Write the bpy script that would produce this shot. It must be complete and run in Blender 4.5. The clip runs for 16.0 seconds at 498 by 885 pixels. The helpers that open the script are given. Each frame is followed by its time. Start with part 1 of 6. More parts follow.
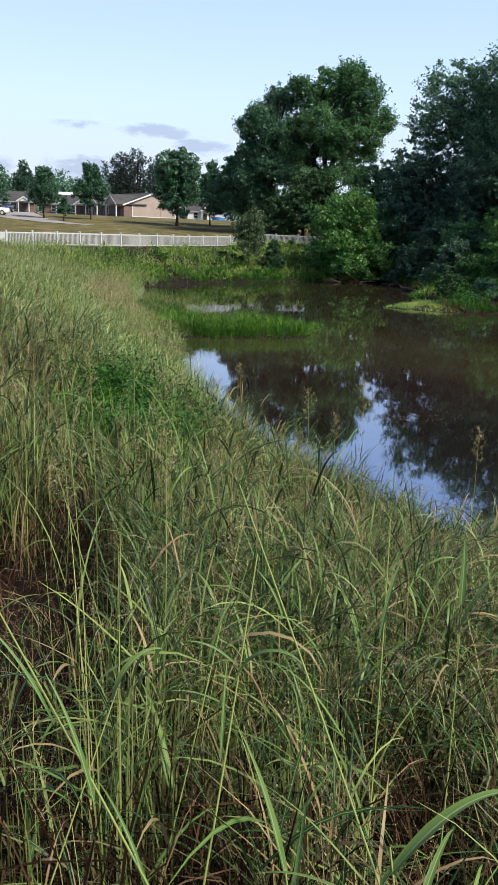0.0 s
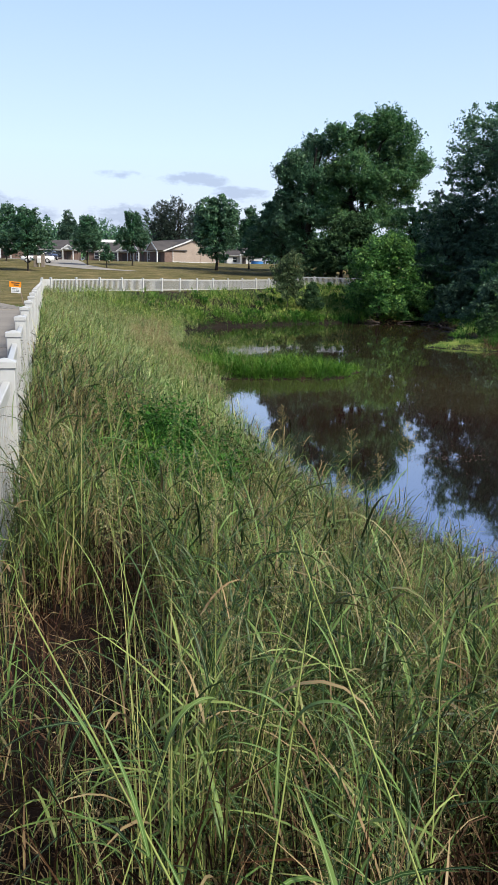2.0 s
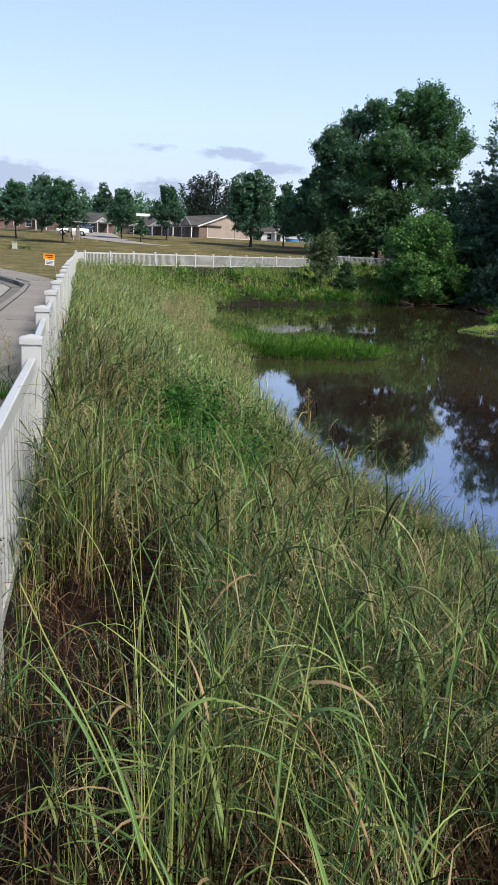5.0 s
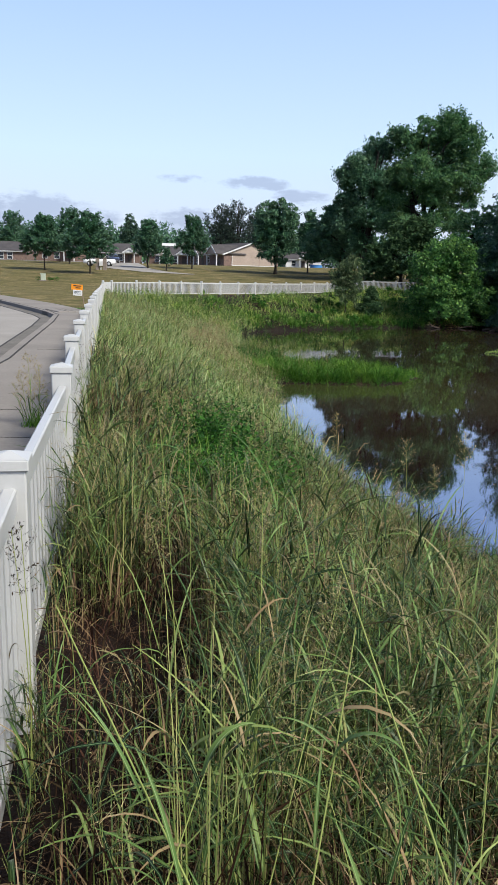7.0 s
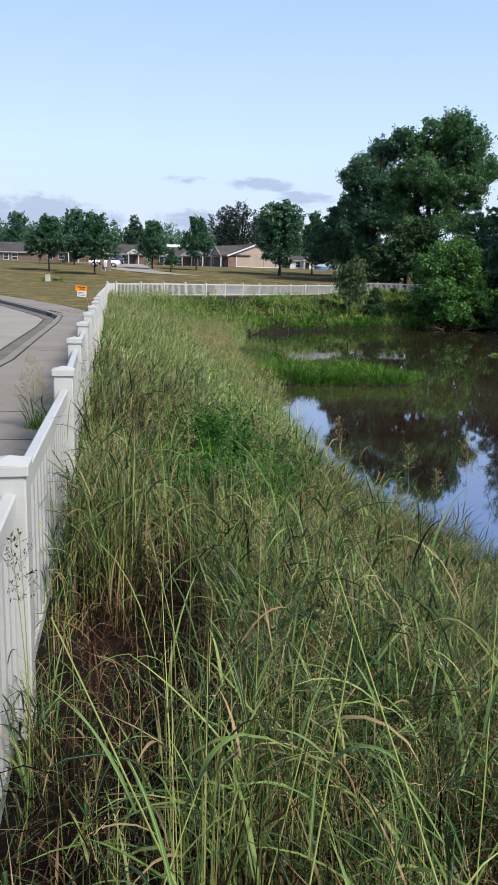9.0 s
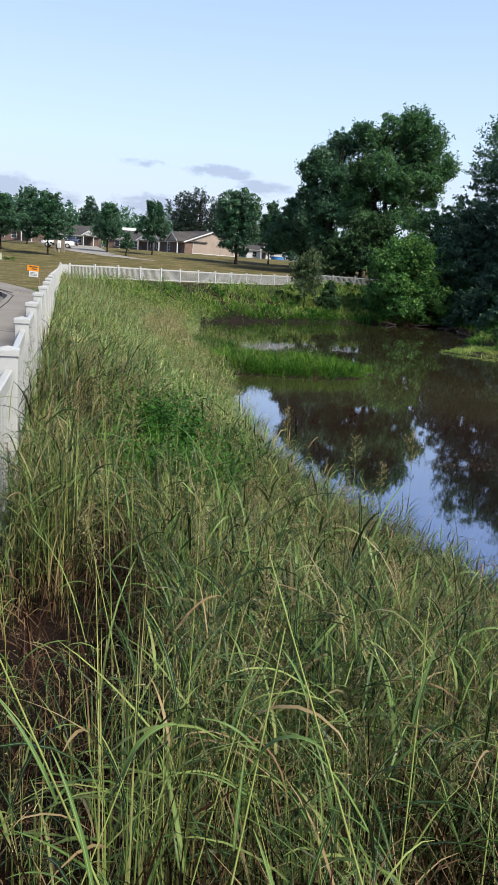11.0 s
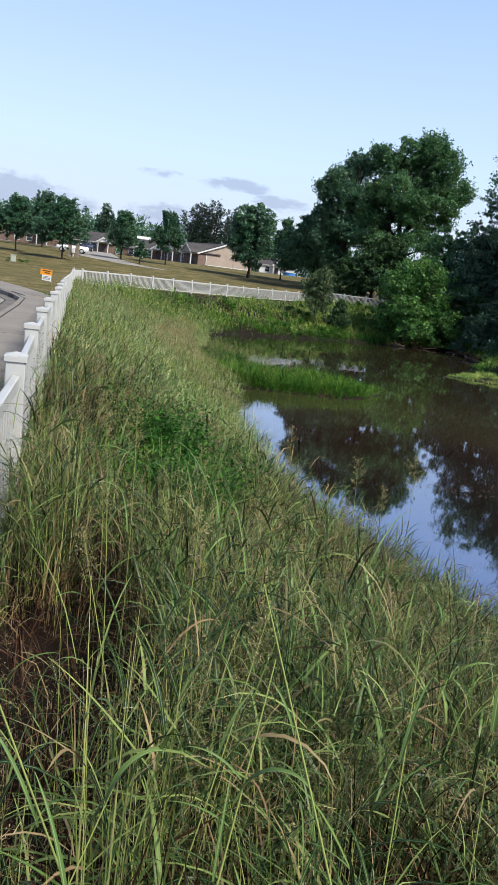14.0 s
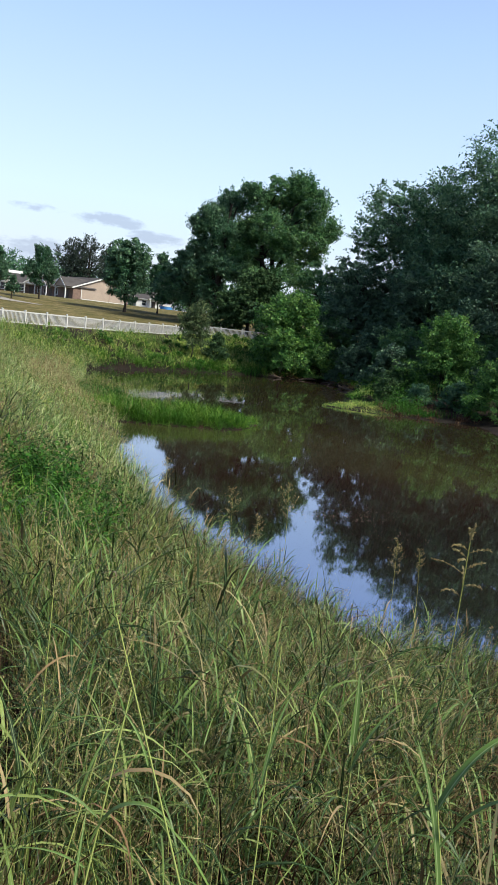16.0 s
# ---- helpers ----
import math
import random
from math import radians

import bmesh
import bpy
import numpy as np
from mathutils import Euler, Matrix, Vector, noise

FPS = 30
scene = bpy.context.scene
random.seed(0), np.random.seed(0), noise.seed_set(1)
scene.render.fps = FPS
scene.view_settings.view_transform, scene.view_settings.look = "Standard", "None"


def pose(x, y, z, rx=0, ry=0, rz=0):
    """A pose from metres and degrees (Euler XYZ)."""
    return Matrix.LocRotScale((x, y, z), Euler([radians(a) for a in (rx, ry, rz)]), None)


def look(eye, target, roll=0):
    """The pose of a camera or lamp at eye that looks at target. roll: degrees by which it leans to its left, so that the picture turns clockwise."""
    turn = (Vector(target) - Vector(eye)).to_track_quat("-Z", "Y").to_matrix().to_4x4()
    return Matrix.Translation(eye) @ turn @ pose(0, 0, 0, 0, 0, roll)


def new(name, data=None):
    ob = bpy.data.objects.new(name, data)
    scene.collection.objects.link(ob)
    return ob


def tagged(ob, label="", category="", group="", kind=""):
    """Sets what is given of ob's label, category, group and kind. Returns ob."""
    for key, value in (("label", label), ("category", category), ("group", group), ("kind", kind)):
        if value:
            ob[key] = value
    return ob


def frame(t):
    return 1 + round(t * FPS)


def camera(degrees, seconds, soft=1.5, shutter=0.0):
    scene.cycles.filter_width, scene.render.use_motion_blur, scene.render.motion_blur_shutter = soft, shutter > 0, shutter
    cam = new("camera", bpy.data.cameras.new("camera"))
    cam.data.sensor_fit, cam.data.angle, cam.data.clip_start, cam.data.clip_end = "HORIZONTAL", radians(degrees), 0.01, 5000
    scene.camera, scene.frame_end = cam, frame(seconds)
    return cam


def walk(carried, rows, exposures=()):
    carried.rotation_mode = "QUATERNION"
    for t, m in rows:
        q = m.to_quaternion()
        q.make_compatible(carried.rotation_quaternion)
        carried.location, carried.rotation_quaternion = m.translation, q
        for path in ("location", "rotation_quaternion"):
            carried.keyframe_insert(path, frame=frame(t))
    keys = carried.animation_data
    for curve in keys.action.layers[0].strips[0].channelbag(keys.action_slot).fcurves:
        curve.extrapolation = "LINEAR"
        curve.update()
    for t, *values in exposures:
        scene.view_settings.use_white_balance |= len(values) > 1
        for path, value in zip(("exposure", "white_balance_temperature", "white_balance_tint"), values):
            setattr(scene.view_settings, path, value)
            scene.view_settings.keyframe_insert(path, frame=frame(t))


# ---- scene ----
cam = camera(35.8, 16.0, 0.95)
walk(cam, [
    (0, pose(0.005, -0.048, 1.621, 74.618, -2.342, -6.702)),
    (0.5, pose(0.006, -0.044, 1.634, 75.961, -2.194, -5.787)),
    (1, pose(-0.008, -0.043, 1.638, 76.893, -1.748, -5.092)),
    (1.5, pose(-0.006, -0.046, 1.631, 77.141, -1.61, -5.004)),
    (2, pose(-0.019, -0.042, 1.63, 77.555, -1.306, -3.919)),
    (2.5, pose(-0.042, -0.032, 1.63, 77.529, -1.201, -2.945)),
    (3, pose(-0.048, -0.019, 1.639, 77.6, -1.113, -2.111)),
    (3.5, pose(-0.024, 0.001, 1.648, 77.753, -1.46, -1.809)),
    (3.7, pose(-0.018, 0.002, 1.649, 77.247, -2.604, -1.366)),
    (5.8, pose(0.019, 0.012, 1.659, 75.775, -2.683, -1.465)),
    (6, pose(0.017, 0.02, 1.644, 76.139, -2.488, -1.179)),
    (6.5, pose(-0.001, 0.004, 1.657, 77.069, -1.801, -0.339)),
    (7, pose(-0, 0, 1.65, 77.701, -1.563, 0.341)),
    (7.5, pose(0.001, -0.012, 1.667, 77.791, -1.481, 0.49)),
    (8, pose(0.003, -0.008, 1.663, 77.73, -1.619, 0.638)),
    (8.5, pose(0.019, -0.008, 1.663, 77.772, -1.674, 0.657)),
    (9, pose(0.013, 0.008, 1.666, 77.78, -1.683, 0.657)),
    (9.5, pose(0.027, 0.007, 1.665, 78.227, -2.236, -0.237)),
    (10, pose(0.037, 0.017, 1.664, 77.987, -2.842, -1.857)),
    (10.2, pose(0.038, 0.019, 1.662, 77.707, -3.209, -2.295)),
    (12.3, pose(0.039, 0.043, 1.657, 76.902, -5.228, -1.569)),
    (12.5, pose(0.041, 0.037, 1.663, 76.949, -5.255, -1.386)),
    (13, pose(0.036, 0.037, 1.665, 76.936, -5.311, -1.34)),
    (13.5, pose(0.04, 0.032, 1.67, 77.423, -6.26, -1.403)),
    (14, pose(0.039, 0.031, 1.687, 78.02, -7.01, -1.629)),
    (14.5, pose(0.038, 0.02, 1.687, 78.883, -7.484, -1.943)),
    (15, pose(0.038, 0.022, 1.689, 80.931, -7.048, -3.621)),
    (15.5, pose(0.065, 0.021, 1.691, 81.21, -6.798, -7.662)),
    (16, pose(0.101, 0.013, 1.684, 81.511, -6.663, -10.622)),
], exposures=[(0, 0.55, 6650, 6.4), (1, 0.52, 6540, 6.9), (1.5, 0.55, 6640, 6.7), (2, 0.54, 6680, 6.7), (2.5, 0.48, 6540, 7.1), (4, 0.46, 6530, 7.5), (5.9, 0.48, 6640, 7.3), (6.8, 0.45, 6530, 7.5), (9.4, 0.45, 6520, 7.5), (10, 0.52, 6720, 6.9), (12.5, 0.5, 6650, 6.9), (13.5, 0.52, 6640, 6.7), (14.2, 0.47, 6560, 6.9), (15, 0.48, 6520, 5.9), (15.6, 0.56, 6760, 4.4), (16, 0.6, 6880, 4.1)])

# ---- light ----
world = bpy.data.worlds.new("sky")
scene.world = world
world.use_nodes = True
wn, wl = world.node_tree.nodes, world.node_tree.links
sky = wn.new("ShaderNodeTexSky")
sky.sky_type, sky.sun_disc = "NISHITA", False
sky.sun_elevation, sky.sun_rotation = radians(45.0), radians(129.0)
sky.air_density, sky.dust_density, sky.ozone_density = 1.0, 1.6, 1.2
wn["Background"].inputs[1].default_value = 0.15
# thin clouds low over the horizon
tc = wn.new("ShaderNodeTexCoord")
sep = wn.new("ShaderNodeSeparateXYZ")
wl.new(tc.outputs["Generated"], sep.inputs[0])


def sky_math(kind, a, b=None):
    k = wn.new("ShaderNodeMath")
    k.operation = kind
    for i, v in enumerate((a, b)):
        if isinstance(v, (int, float)):
            k.inputs[i].default_value = v
        elif v is not None:
            wl.new(v, k.inputs[i])
    return k.outputs[0]


# sideways and upward slope of the line of sight
side = sky_math("DIVIDE", sep.outputs["X"], sky_math("MAXIMUM", sep.outputs["Y"], 0.08))
rise = sep.outputs["Z"]
flat_at = wn.new("ShaderNodeCombineXYZ")
wl.new(side, flat_at.inputs[0])
wl.new(sky_math("MULTIPLY", rise, 2.3), flat_at.inputs[1])
cn = wn.new("ShaderNodeTexNoise")
cn.inputs["Scale"].default_value, cn.inputs["Detail"].default_value, cn.inputs["Roughness"].default_value = 24.0, 8.0, 0.64
wl.new(flat_at.outputs[0], cn.inputs["Vector"])
puffs = 0.0
for u0, v0, su, sv, amount in ((-0.30, 0.062, 0.15, 0.034, 1.0), (-0.08, 0.062, 0.075, 0.022, 0.85), (0.0, 0.109, 0.055, 0.011, 0.95), (0.055, 0.094, 0.045, 0.012, 0.85), (-0.085, 0.112, 0.05, 0.007, 0.45), (0.45, 0.06, 0.25, 0.03, 0.8), (-0.8, 0.075, 0.3, 0.04, 0.9)):
    far_off = sky_math("ADD", sky_math("POWER", sky_math("ABSOLUTE", sky_math("DIVIDE", sky_math("SUBTRACT", side, u0), su)), 2.0), sky_math("POWER", sky_math("ABSOLUTE", sky_math("DIVIDE", sky_math("SUBTRACT", rise, v0), sv)), 2.0))
    puffs = sky_math("MAXIMUM", sky_math("MULTIPLY", sky_math("SUBTRACT", 1.0, far_off), amount), puffs)
cr = wn.new("ShaderNodeMapRange")
cr.interpolation_type = "SMOOTHSTEP"
cr.inputs["From Min"].default_value, cr.inputs["From Max"].default_value = 0.0, 0.62
wl.new(sky_math("SUBTRACT", sky_math("ADD", puffs, sky_math("MULTIPLY", cn.outputs["Fac"], 2.6)), 1.50), cr.inputs["Value"])
mul = sky_math("MULTIPLY", cr.outputs[0], sky_math("MULTIPLY", sky_math("GREATER_THAN", puffs, 0.0), sky_math("MINIMUM", sky_math("MULTIPLY", puffs, 2.2), 0.62)))
veil = wn.new("ShaderNodeValToRGB")  # thin high haze: lavender at the horizon, then pale, then blue
e = veil.color_ramp.elements
for k in range(4):
    e.new(0.5)
for k, (at, c) in enumerate(((0.0, (2.9, 3.1, 4.3)), (0.07, (3.5, 4.0, 5.2)), (0.14, (3.4, 4.3, 5.9)), (0.34, (2.2, 3.2, 5.9)), (0.58, (0.95, 1.5, 3.0)), (1.0, (0.35, 0.58, 1.25)))):
    e[k].position, e[k].color = at, (*c, 1)
wl.new(sep.outputs["Z"], veil.inputs[0])
m0 = wn.new("ShaderNodeMix")
m0.data_type = "RGBA"
m0.inputs["Factor"].default_value = 0.85
wl.new(sky.outputs[0], m0.inputs["A"])
wl.new(veil.outputs[0], m0.inputs["B"])
m1 = wn.new("ShaderNodeMix")
m1.data_type = "RGBA"
m1.inputs["B"].default_value = (1.85, 2.25, 3.3, 1)
wl.new(mul, m1.inputs["Factor"])
wl.new(m0.outputs["Result"], m1.inputs["A"])
wl.new(m1.outputs["Result"], wn["Background"].inputs[0])

sun_data = bpy.data.lights.new("sun", "SUN")
sun_data.energy, sun_data.angle, sun_data.color = 5.0, radians(17), (1.0, 0.95, 0.86)
sun = new("sun", sun_data)
sun.matrix_world = look((40, -32.4, 51.5), (0, 0, 0))

WATER = -2.4
rng = np.random.default_rng(7)


# ---- materials ----
def material(name, rough=0.8, metal=0.0, spec=0.5):
    m = bpy.data.materials.new(name)
    m.use_nodes = True
    b = m.node_tree.nodes["Principled BSDF"]
    b.inputs["Roughness"].default_value, b.inputs["Metallic"].default_value = rough, metal
    b.inputs["Specular IOR Level"].default_value = spec
    return m, m.node_tree.nodes, m.node_tree.links, b


def noise_node(n, l, scale, detail=5.0, rough=0.6, space="Object", stretch=None):
    t = n.new("ShaderNodeTexCoord")
    x = n.new("ShaderNodeTexNoise")
    x.inputs["Scale"].default_value, x.inputs["Detail"].default_value, x.inputs["Roughness"].default_value = scale, detail, rough
    if stretch:
        mpg = n.new("ShaderNodeMapping")
        mpg.inputs["Scale"].default_value = stretch
        l.new(t.outputs[space], mpg.inputs[0])
        l.new(mpg.outputs[0], x.inputs["Vector"])
    else:
        l.new(t.outputs[space], x.inputs["Vector"])
    return x


def ramp(n, l, source, stops):
    r = n.new("ShaderNodeValToRGB")
    e = r.color_ramp.elements
    while len(e) < len(stops):
        e.new(0.5)
    for k, (at, c) in enumerate(stops):
        e[k].position, e[k].color = at, (*c, 1)
    l.new(source, r.inputs[0])
    return r


def mixed(n, l, fac, a, b, kind="MIX"):
    m = n.new("ShaderNodeMix")
    m.data_type, m.blend_type = "RGBA", kind
    for sock, val in (("Factor", fac), ("A", a), ("B", b)):
        if isinstance(val, tuple):
            m.inputs[sock].default_value = (*val, 1)
        elif isinstance(val, float):
            m.inputs[sock].default_value = val
        else:
            l.new(val, m.inputs[sock])
    return m.outputs["Result"]


def bumped(n, l, b, source, strength, distance):
    k = n.new("ShaderNodeBump")
    k.inputs["Strength"].default_value, k.inputs["Distance"].default_value = strength, distance
    l.new(source, k.inputs["Height"])
    l.new(k.outputs[0], b.inputs["Normal"])


def surface(name, stops, scale=3.0, fine=40.0, rough=0.8, bump=0.3, dist=0.01, spec=0.4, stretch=None, vary=0.0, grain=0.28):
    """Two scales of noise over a ramp of colours; vary: how much pieces differ."""
    m, n, l, b = material(name, rough, 0.0, spec)
    big = noise_node(n, l, scale, 6.0, 0.6, "Object", stretch)
    small = noise_node(n, l, fine, 4.0, 0.65, "Object", stretch)
    c = ramp(n, l, big.outputs["Fac"], stops).outputs[0]
    d = ramp(n, l, small.outputs["Fac"], [(0.3, (1 - grain,) * 3), (0.7, (1 + grain * 0.5,) * 3)]).outputs[0]
    c = mixed(n, l, 0.8, c, d, "MULTIPLY")
    if vary:
        oi = n.new("ShaderNodeObjectInfo")
        v = ramp(n, l, oi.outputs["Random"], [(0.0, (1 - vary,) * 3), (1.0, (1 + vary,) * 3)]).outputs[0]
        c = mixed(n, l, 1.0, c, v, "MULTIPLY")
    l.new(c, b.inputs["Base Color"])
    bumped(n, l, b, small.outputs["Fac"], bump, dist)
    return m


def leafy(name, stops, through_light=0.35, rough=0.55, midrib=None, patch=0.0, spec=0.09):
    """Leaf or blade: each island has its own colour; light comes through it."""
    m, n, l, b = material(name, rough, 0.0, spec)
    g = n.new("ShaderNodeNewGeometry")
    c = ramp(n, l, g.outputs["Random Per Island"], stops).outputs[0]
    if patch:
        p = noise_node(n, l, patch, 3.0)
        v = ramp(n, l, p.outputs["Fac"], [(0.32, (0.52, 0.74, 0.56)), (0.5, (0.95, 1.0, 0.9)), (0.68, (1.26, 1.14, 1.0))]).outputs[0]
        c = mixed(n, l, 1.0, c, v, "MULTIPLY")
    if midrib:
        uv = n.new("ShaderNodeUVMap")
        sp = n.new("ShaderNodeSeparateXYZ")
        l.new(uv.outputs[0], sp.inputs[0])
        r = ramp(n, l, sp.outputs["X"], [(0.40, (0, 0, 0)), (0.5, (1, 1, 1)), (0.60, (0, 0, 0))]).outputs[0]
        c = mixed(n, l, r, c, midrib)
    l.new(c, b.inputs["Base Color"])
    tr = n.new("ShaderNodeBsdfTranslucent")
    l.new(c, tr.inputs["Color"])
    ms = n.new("ShaderNodeMixShader")
    ms.inputs[0].default_value = through_light
    l.new(b.outputs[0], ms.inputs[1])
    l.new(tr.outputs[0], ms.inputs[2])
    l.new(ms.outputs[0], n["Material Output"].inputs["Surface"])
    return m


# bank soil kept almost black, so the gaps between blades look shaded
M_GROUND = surface("soil_turf_and_grass_shade", [(0.35, (0.006, 0.0035, 0.0025)), (0.5, (0.012, 0.0065, 0.0045)), (0.65, (0.027, 0.0135, 0.009))], 0.8, 25, 0.95, 0.8, 0.03, 0.2)
M_LAWN = surface("dry_mown_lawn", [(0.26, (0.062, 0.066, 0.023)), (0.44, (0.108, 0.096, 0.040)), (0.58, (0.155, 0.126, 0.060)), (0.76, (0.235, 0.178, 0.096))], 0.55, 3.2, 0.95, 0.8, 0.05, 0.05, (1, 1.0, 1), grain=0.6)
M_CONCRETE = surface("concrete", [(0.3, (0.175, 0.158, 0.143)), (0.7, (0.235, 0.214, 0.194))], 0.5, 22, 0.9, 0.25, 0.004, 0.12, grain=0.16)
M_ROAD = surface("pale_road_concrete", [(0.3, (0.225, 0.208, 0.190)), (0.7, (0.29, 0.27, 0.247))], 0.4, 30, 0.9, 0.25, 0.004, 0.12, grain=0.14)
M_GUTTER = surface("worn_asphalt_joint", [(0.3, (0.105, 0.096, 0.086)), (0.7, (0.170, 0.156, 0.142))], 1.5, 30, 0.9, 0.5, 0.01, 0.12)
M_TAR = surface("tar_joint", [(0.35, (0.010, 0.009, 0.009)), (0.65, (0.05, 0.047, 0.043))], 2.5, 30, 0.9, 0.5, 0.01)
M_VINYL = surface("white_vinyl", [(0.3, (0.37, 0.37, 0.37)), (0.7, (0.43, 0.43, 0.42))], 2.0, 60, 0.35, 0.05, 0.001, 0.5, grain=0.03)
M_BARK = surface("bark", [(0.3, (0.014, 0.012, 0.010)), (0.7, (0.038, 0.031, 0.025))], 4, 25, 0.95, 0.9, 0.03, 0.2, (1, 1, 0.2))
M_ROOF = surface("asphalt_shingle", [(0.3, (0.040, 0.036, 0.038)), (0.7, (0.070, 0.063, 0.064))], 0.6, 12, 0.9, 0.5, 0.02)
M_BRICK = surface("brick_wall", [(0.3, (0.115, 0.074, 0.061)), (0.7, (0.195, 0.132, 0.110))], 2, 9, 0.9, 0.4, 0.01)
M_SIDING = surface("tan_siding", [(0.3, (0.27, 0.215, 0.180)), (0.7, (0.33, 0.265, 0.222))], 0.5, 14, 0.7, 0.2, 0.01)
M_TRIM = surface("white_trim", [(0.3, (0.50, 0.50, 0.50)), (0.7, (0.60, 0.60, 0.60))], 2, 20, 0.5, 0.1, 0.003)
M_MUD = surface("wet_mud", [(0.3, (0.005, 0.004, 0.003)), (0.7, (0.014, 0.0105, 0.008))], 1.2, 14, 0.85, 0.9, 0.03, 0.15)


# ---- mesh tools ----
def arrays_mesh(name, verts, quads, uvs=None):
    """A mesh from arrays of corners and of four-sided faces."""
    me = bpy.data.meshes.new(name)
    v, q = np.asarray(verts, np.float32), np.asarray(quads, np.int32)
    me.vertices.add(len(v))
    me.vertices.foreach_set("co", v.ravel())
    me.loops.add(q.size)
    me.loops.foreach_set("vertex_index", q.ravel())
    me.polygons.add(len(q))
    me.polygons.foreach_set("loop_start", np.arange(0, q.size, q.shape[1], dtype=np.int32))
    me.polygons.foreach_set("loop_total", np.full(len(q), q.shape[1], np.int32))
    me.polygons.foreach_set("use_smooth", np.ones(len(q), bool))
    me.update(calc_edges=True)
    if uvs is not None:
        layer = me.uv_layers.new(name="UVMap")
        layer.data.foreach_set("uv", np.asarray(uvs, np.float32)[q.ravel()].ravel())
    return me


def put(name, me, mat, parent=None, label="", category="", group="", kind="", at=None):
    if not me.materials:
        me.materials.append(mat)
    ob = new(name, me)
    if at is not None:
        ob.matrix_basis = at
    if parent is not None:
        ob.parent = parent
    return tagged(ob, label, category, group, kind)


def part(name, bm, mat, parent=None, label="", kind="", smooth=False):
    """Links a bmesh as one mesh object under a thing or a part."""
    me = bpy.data.meshes.new(name)
    bmesh.ops.recalc_face_normals(bm, faces=bm.faces)
    bm.to_mesh(me)
    bm.free()
    if smooth:
        me.polygons.foreach_set("use_smooth", np.ones(len(me.polygons), bool))
    return put(name, me, mat, parent, label, kind=kind)


def thing(name, at, label, category, group="", kind=""):
    ob = new(name)
    ob.matrix_basis = at
    return tagged(ob, label, category, group, kind)


def box(bm, x0, x1, y0, y1, z0, z1, bevel=0.0, m=None):
    r = bmesh.ops.create_cube(bm, size=1.0)
    vs = r["verts"]
    bmesh.ops.scale(bm, vec=(x1 - x0, y1 - y0, z1 - z0), verts=vs)
    bmesh.ops.translate(bm, vec=((x0 + x1) / 2, (y0 + y1) / 2, (z0 + z1) / 2), verts=vs)
    if bevel:
        es = list({e for v in vs for e in v.link_edges})
        b = bmesh.ops.bevel(bm, geom=es, offset=bevel, segments=1, affect="EDGES", profile=0.5)
        vs = list({v for f in b["faces"] for v in f.verts} | {v for v in vs if v.is_valid})
    if m is not None:
        bmesh.ops.transform(bm, matrix=m, verts=vs)
    return bm


def boxed(*a, **k):
    return box(bmesh.new(), *a, **k)


def prism(bm, outline, z0, z1):
    """An upright block over a flat outline of (x, y)."""
    lo = [bm.verts.new((x, y, z0)) for x, y in outline]
    hi = [bm.verts.new((x, y, z1)) for x, y in outline]
    bm.faces.new(lo[::-1])
    bm.faces.new(hi)
    for i in range(len(lo)):
        j = (i + 1) % len(lo)
        bm.faces.new((lo[i], lo[j], hi[j], hi[i]))
    return bm


def tube_arrays(paths, radii, sides=6):
    """Tapered tubes: paths (N, K, 3) and radii (N, K)."""
    p, r = np.asarray(paths, float), np.asarray(radii, float)
    n, k = p.shape[:2]
    d = np.gradient(p, axis=1)
    d /= np.linalg.norm(d, axis=2, keepdims=True) + 1e-9
    ref = np.where(np.abs(d[..., 2:3]) > 0.9, np.array([1.0, 0, 0]), np.array([0, 0, 1.0]))
    a = np.cross(d, ref)
    a /= np.linalg.norm(a, axis=2, keepdims=True) + 1e-9
    b = np.cross(d, a)
    th = np.arange(sides) * 2 * np.pi / sides
    ring = a[:, :, None] * np.cos(th)[:, None] + b[:, :, None] * np.sin(th)[:, None]
    v = (p[:, :, None] + ring * r[:, :, None, None]).reshape(-1, 3)
    i, j, s = np.meshgrid(np.arange(n), np.arange(k - 1), np.arange(sides), indexing="ij")
    s2 = (s + 1) % sides
    base = (i * k + j) * sides
    q = np.stack([base + s, base + s2, base + sides + s2, base + sides + s], -1).reshape(-1, 4)
    return v, q


def joined(items):
    vs, qs, off = [], [], 0
    for v, q in items:
        vs.append(v)
        qs.append(q + off)
        off += len(v)
    return np.concatenate(vs), np.concatenate(qs)


# ---- lie of the land ----
def smooth(a, b, x):
    t = np.clip((x - a) / (b - a), 0, 1)
    return t * t * (3 - 2 * t)


POND = [(4.45, 8.2), (3.2, 9.5), (2.4, 11.0), (1.85, 13.2), (1.4, 15.8), (1.1, 19), (0.8, 23), (0.8, 27), (0.2, 31), (-0.3, 36), (-0.9, 42),
        (-1.0, 49), (-0.8, 54.2), (1.0, 57.4), (4.2, 60.0), (9.4, 64.0), (13, 66.0), (17, 67), (20.5, 69), (20.4, 62), (20.3, 57), (17.5, 52),
        (16.5, 48), (13.4, 44.3), (15.3, 42.6), (19.0, 41.6), (21.7, 41), (21, 36), (25, 30), (28, 20), (27, 10), (18, 3.6), (9, 4.8)]
RIM = [(1.4, -9.5), (-0.35, 0), (-9.9, 51.5), (-8.0, 53.9), (9.7, 78), (25, 78.3), (33, 74), (35, 50), (34, 25), (30, 8), (20, -6), (8, -10)]
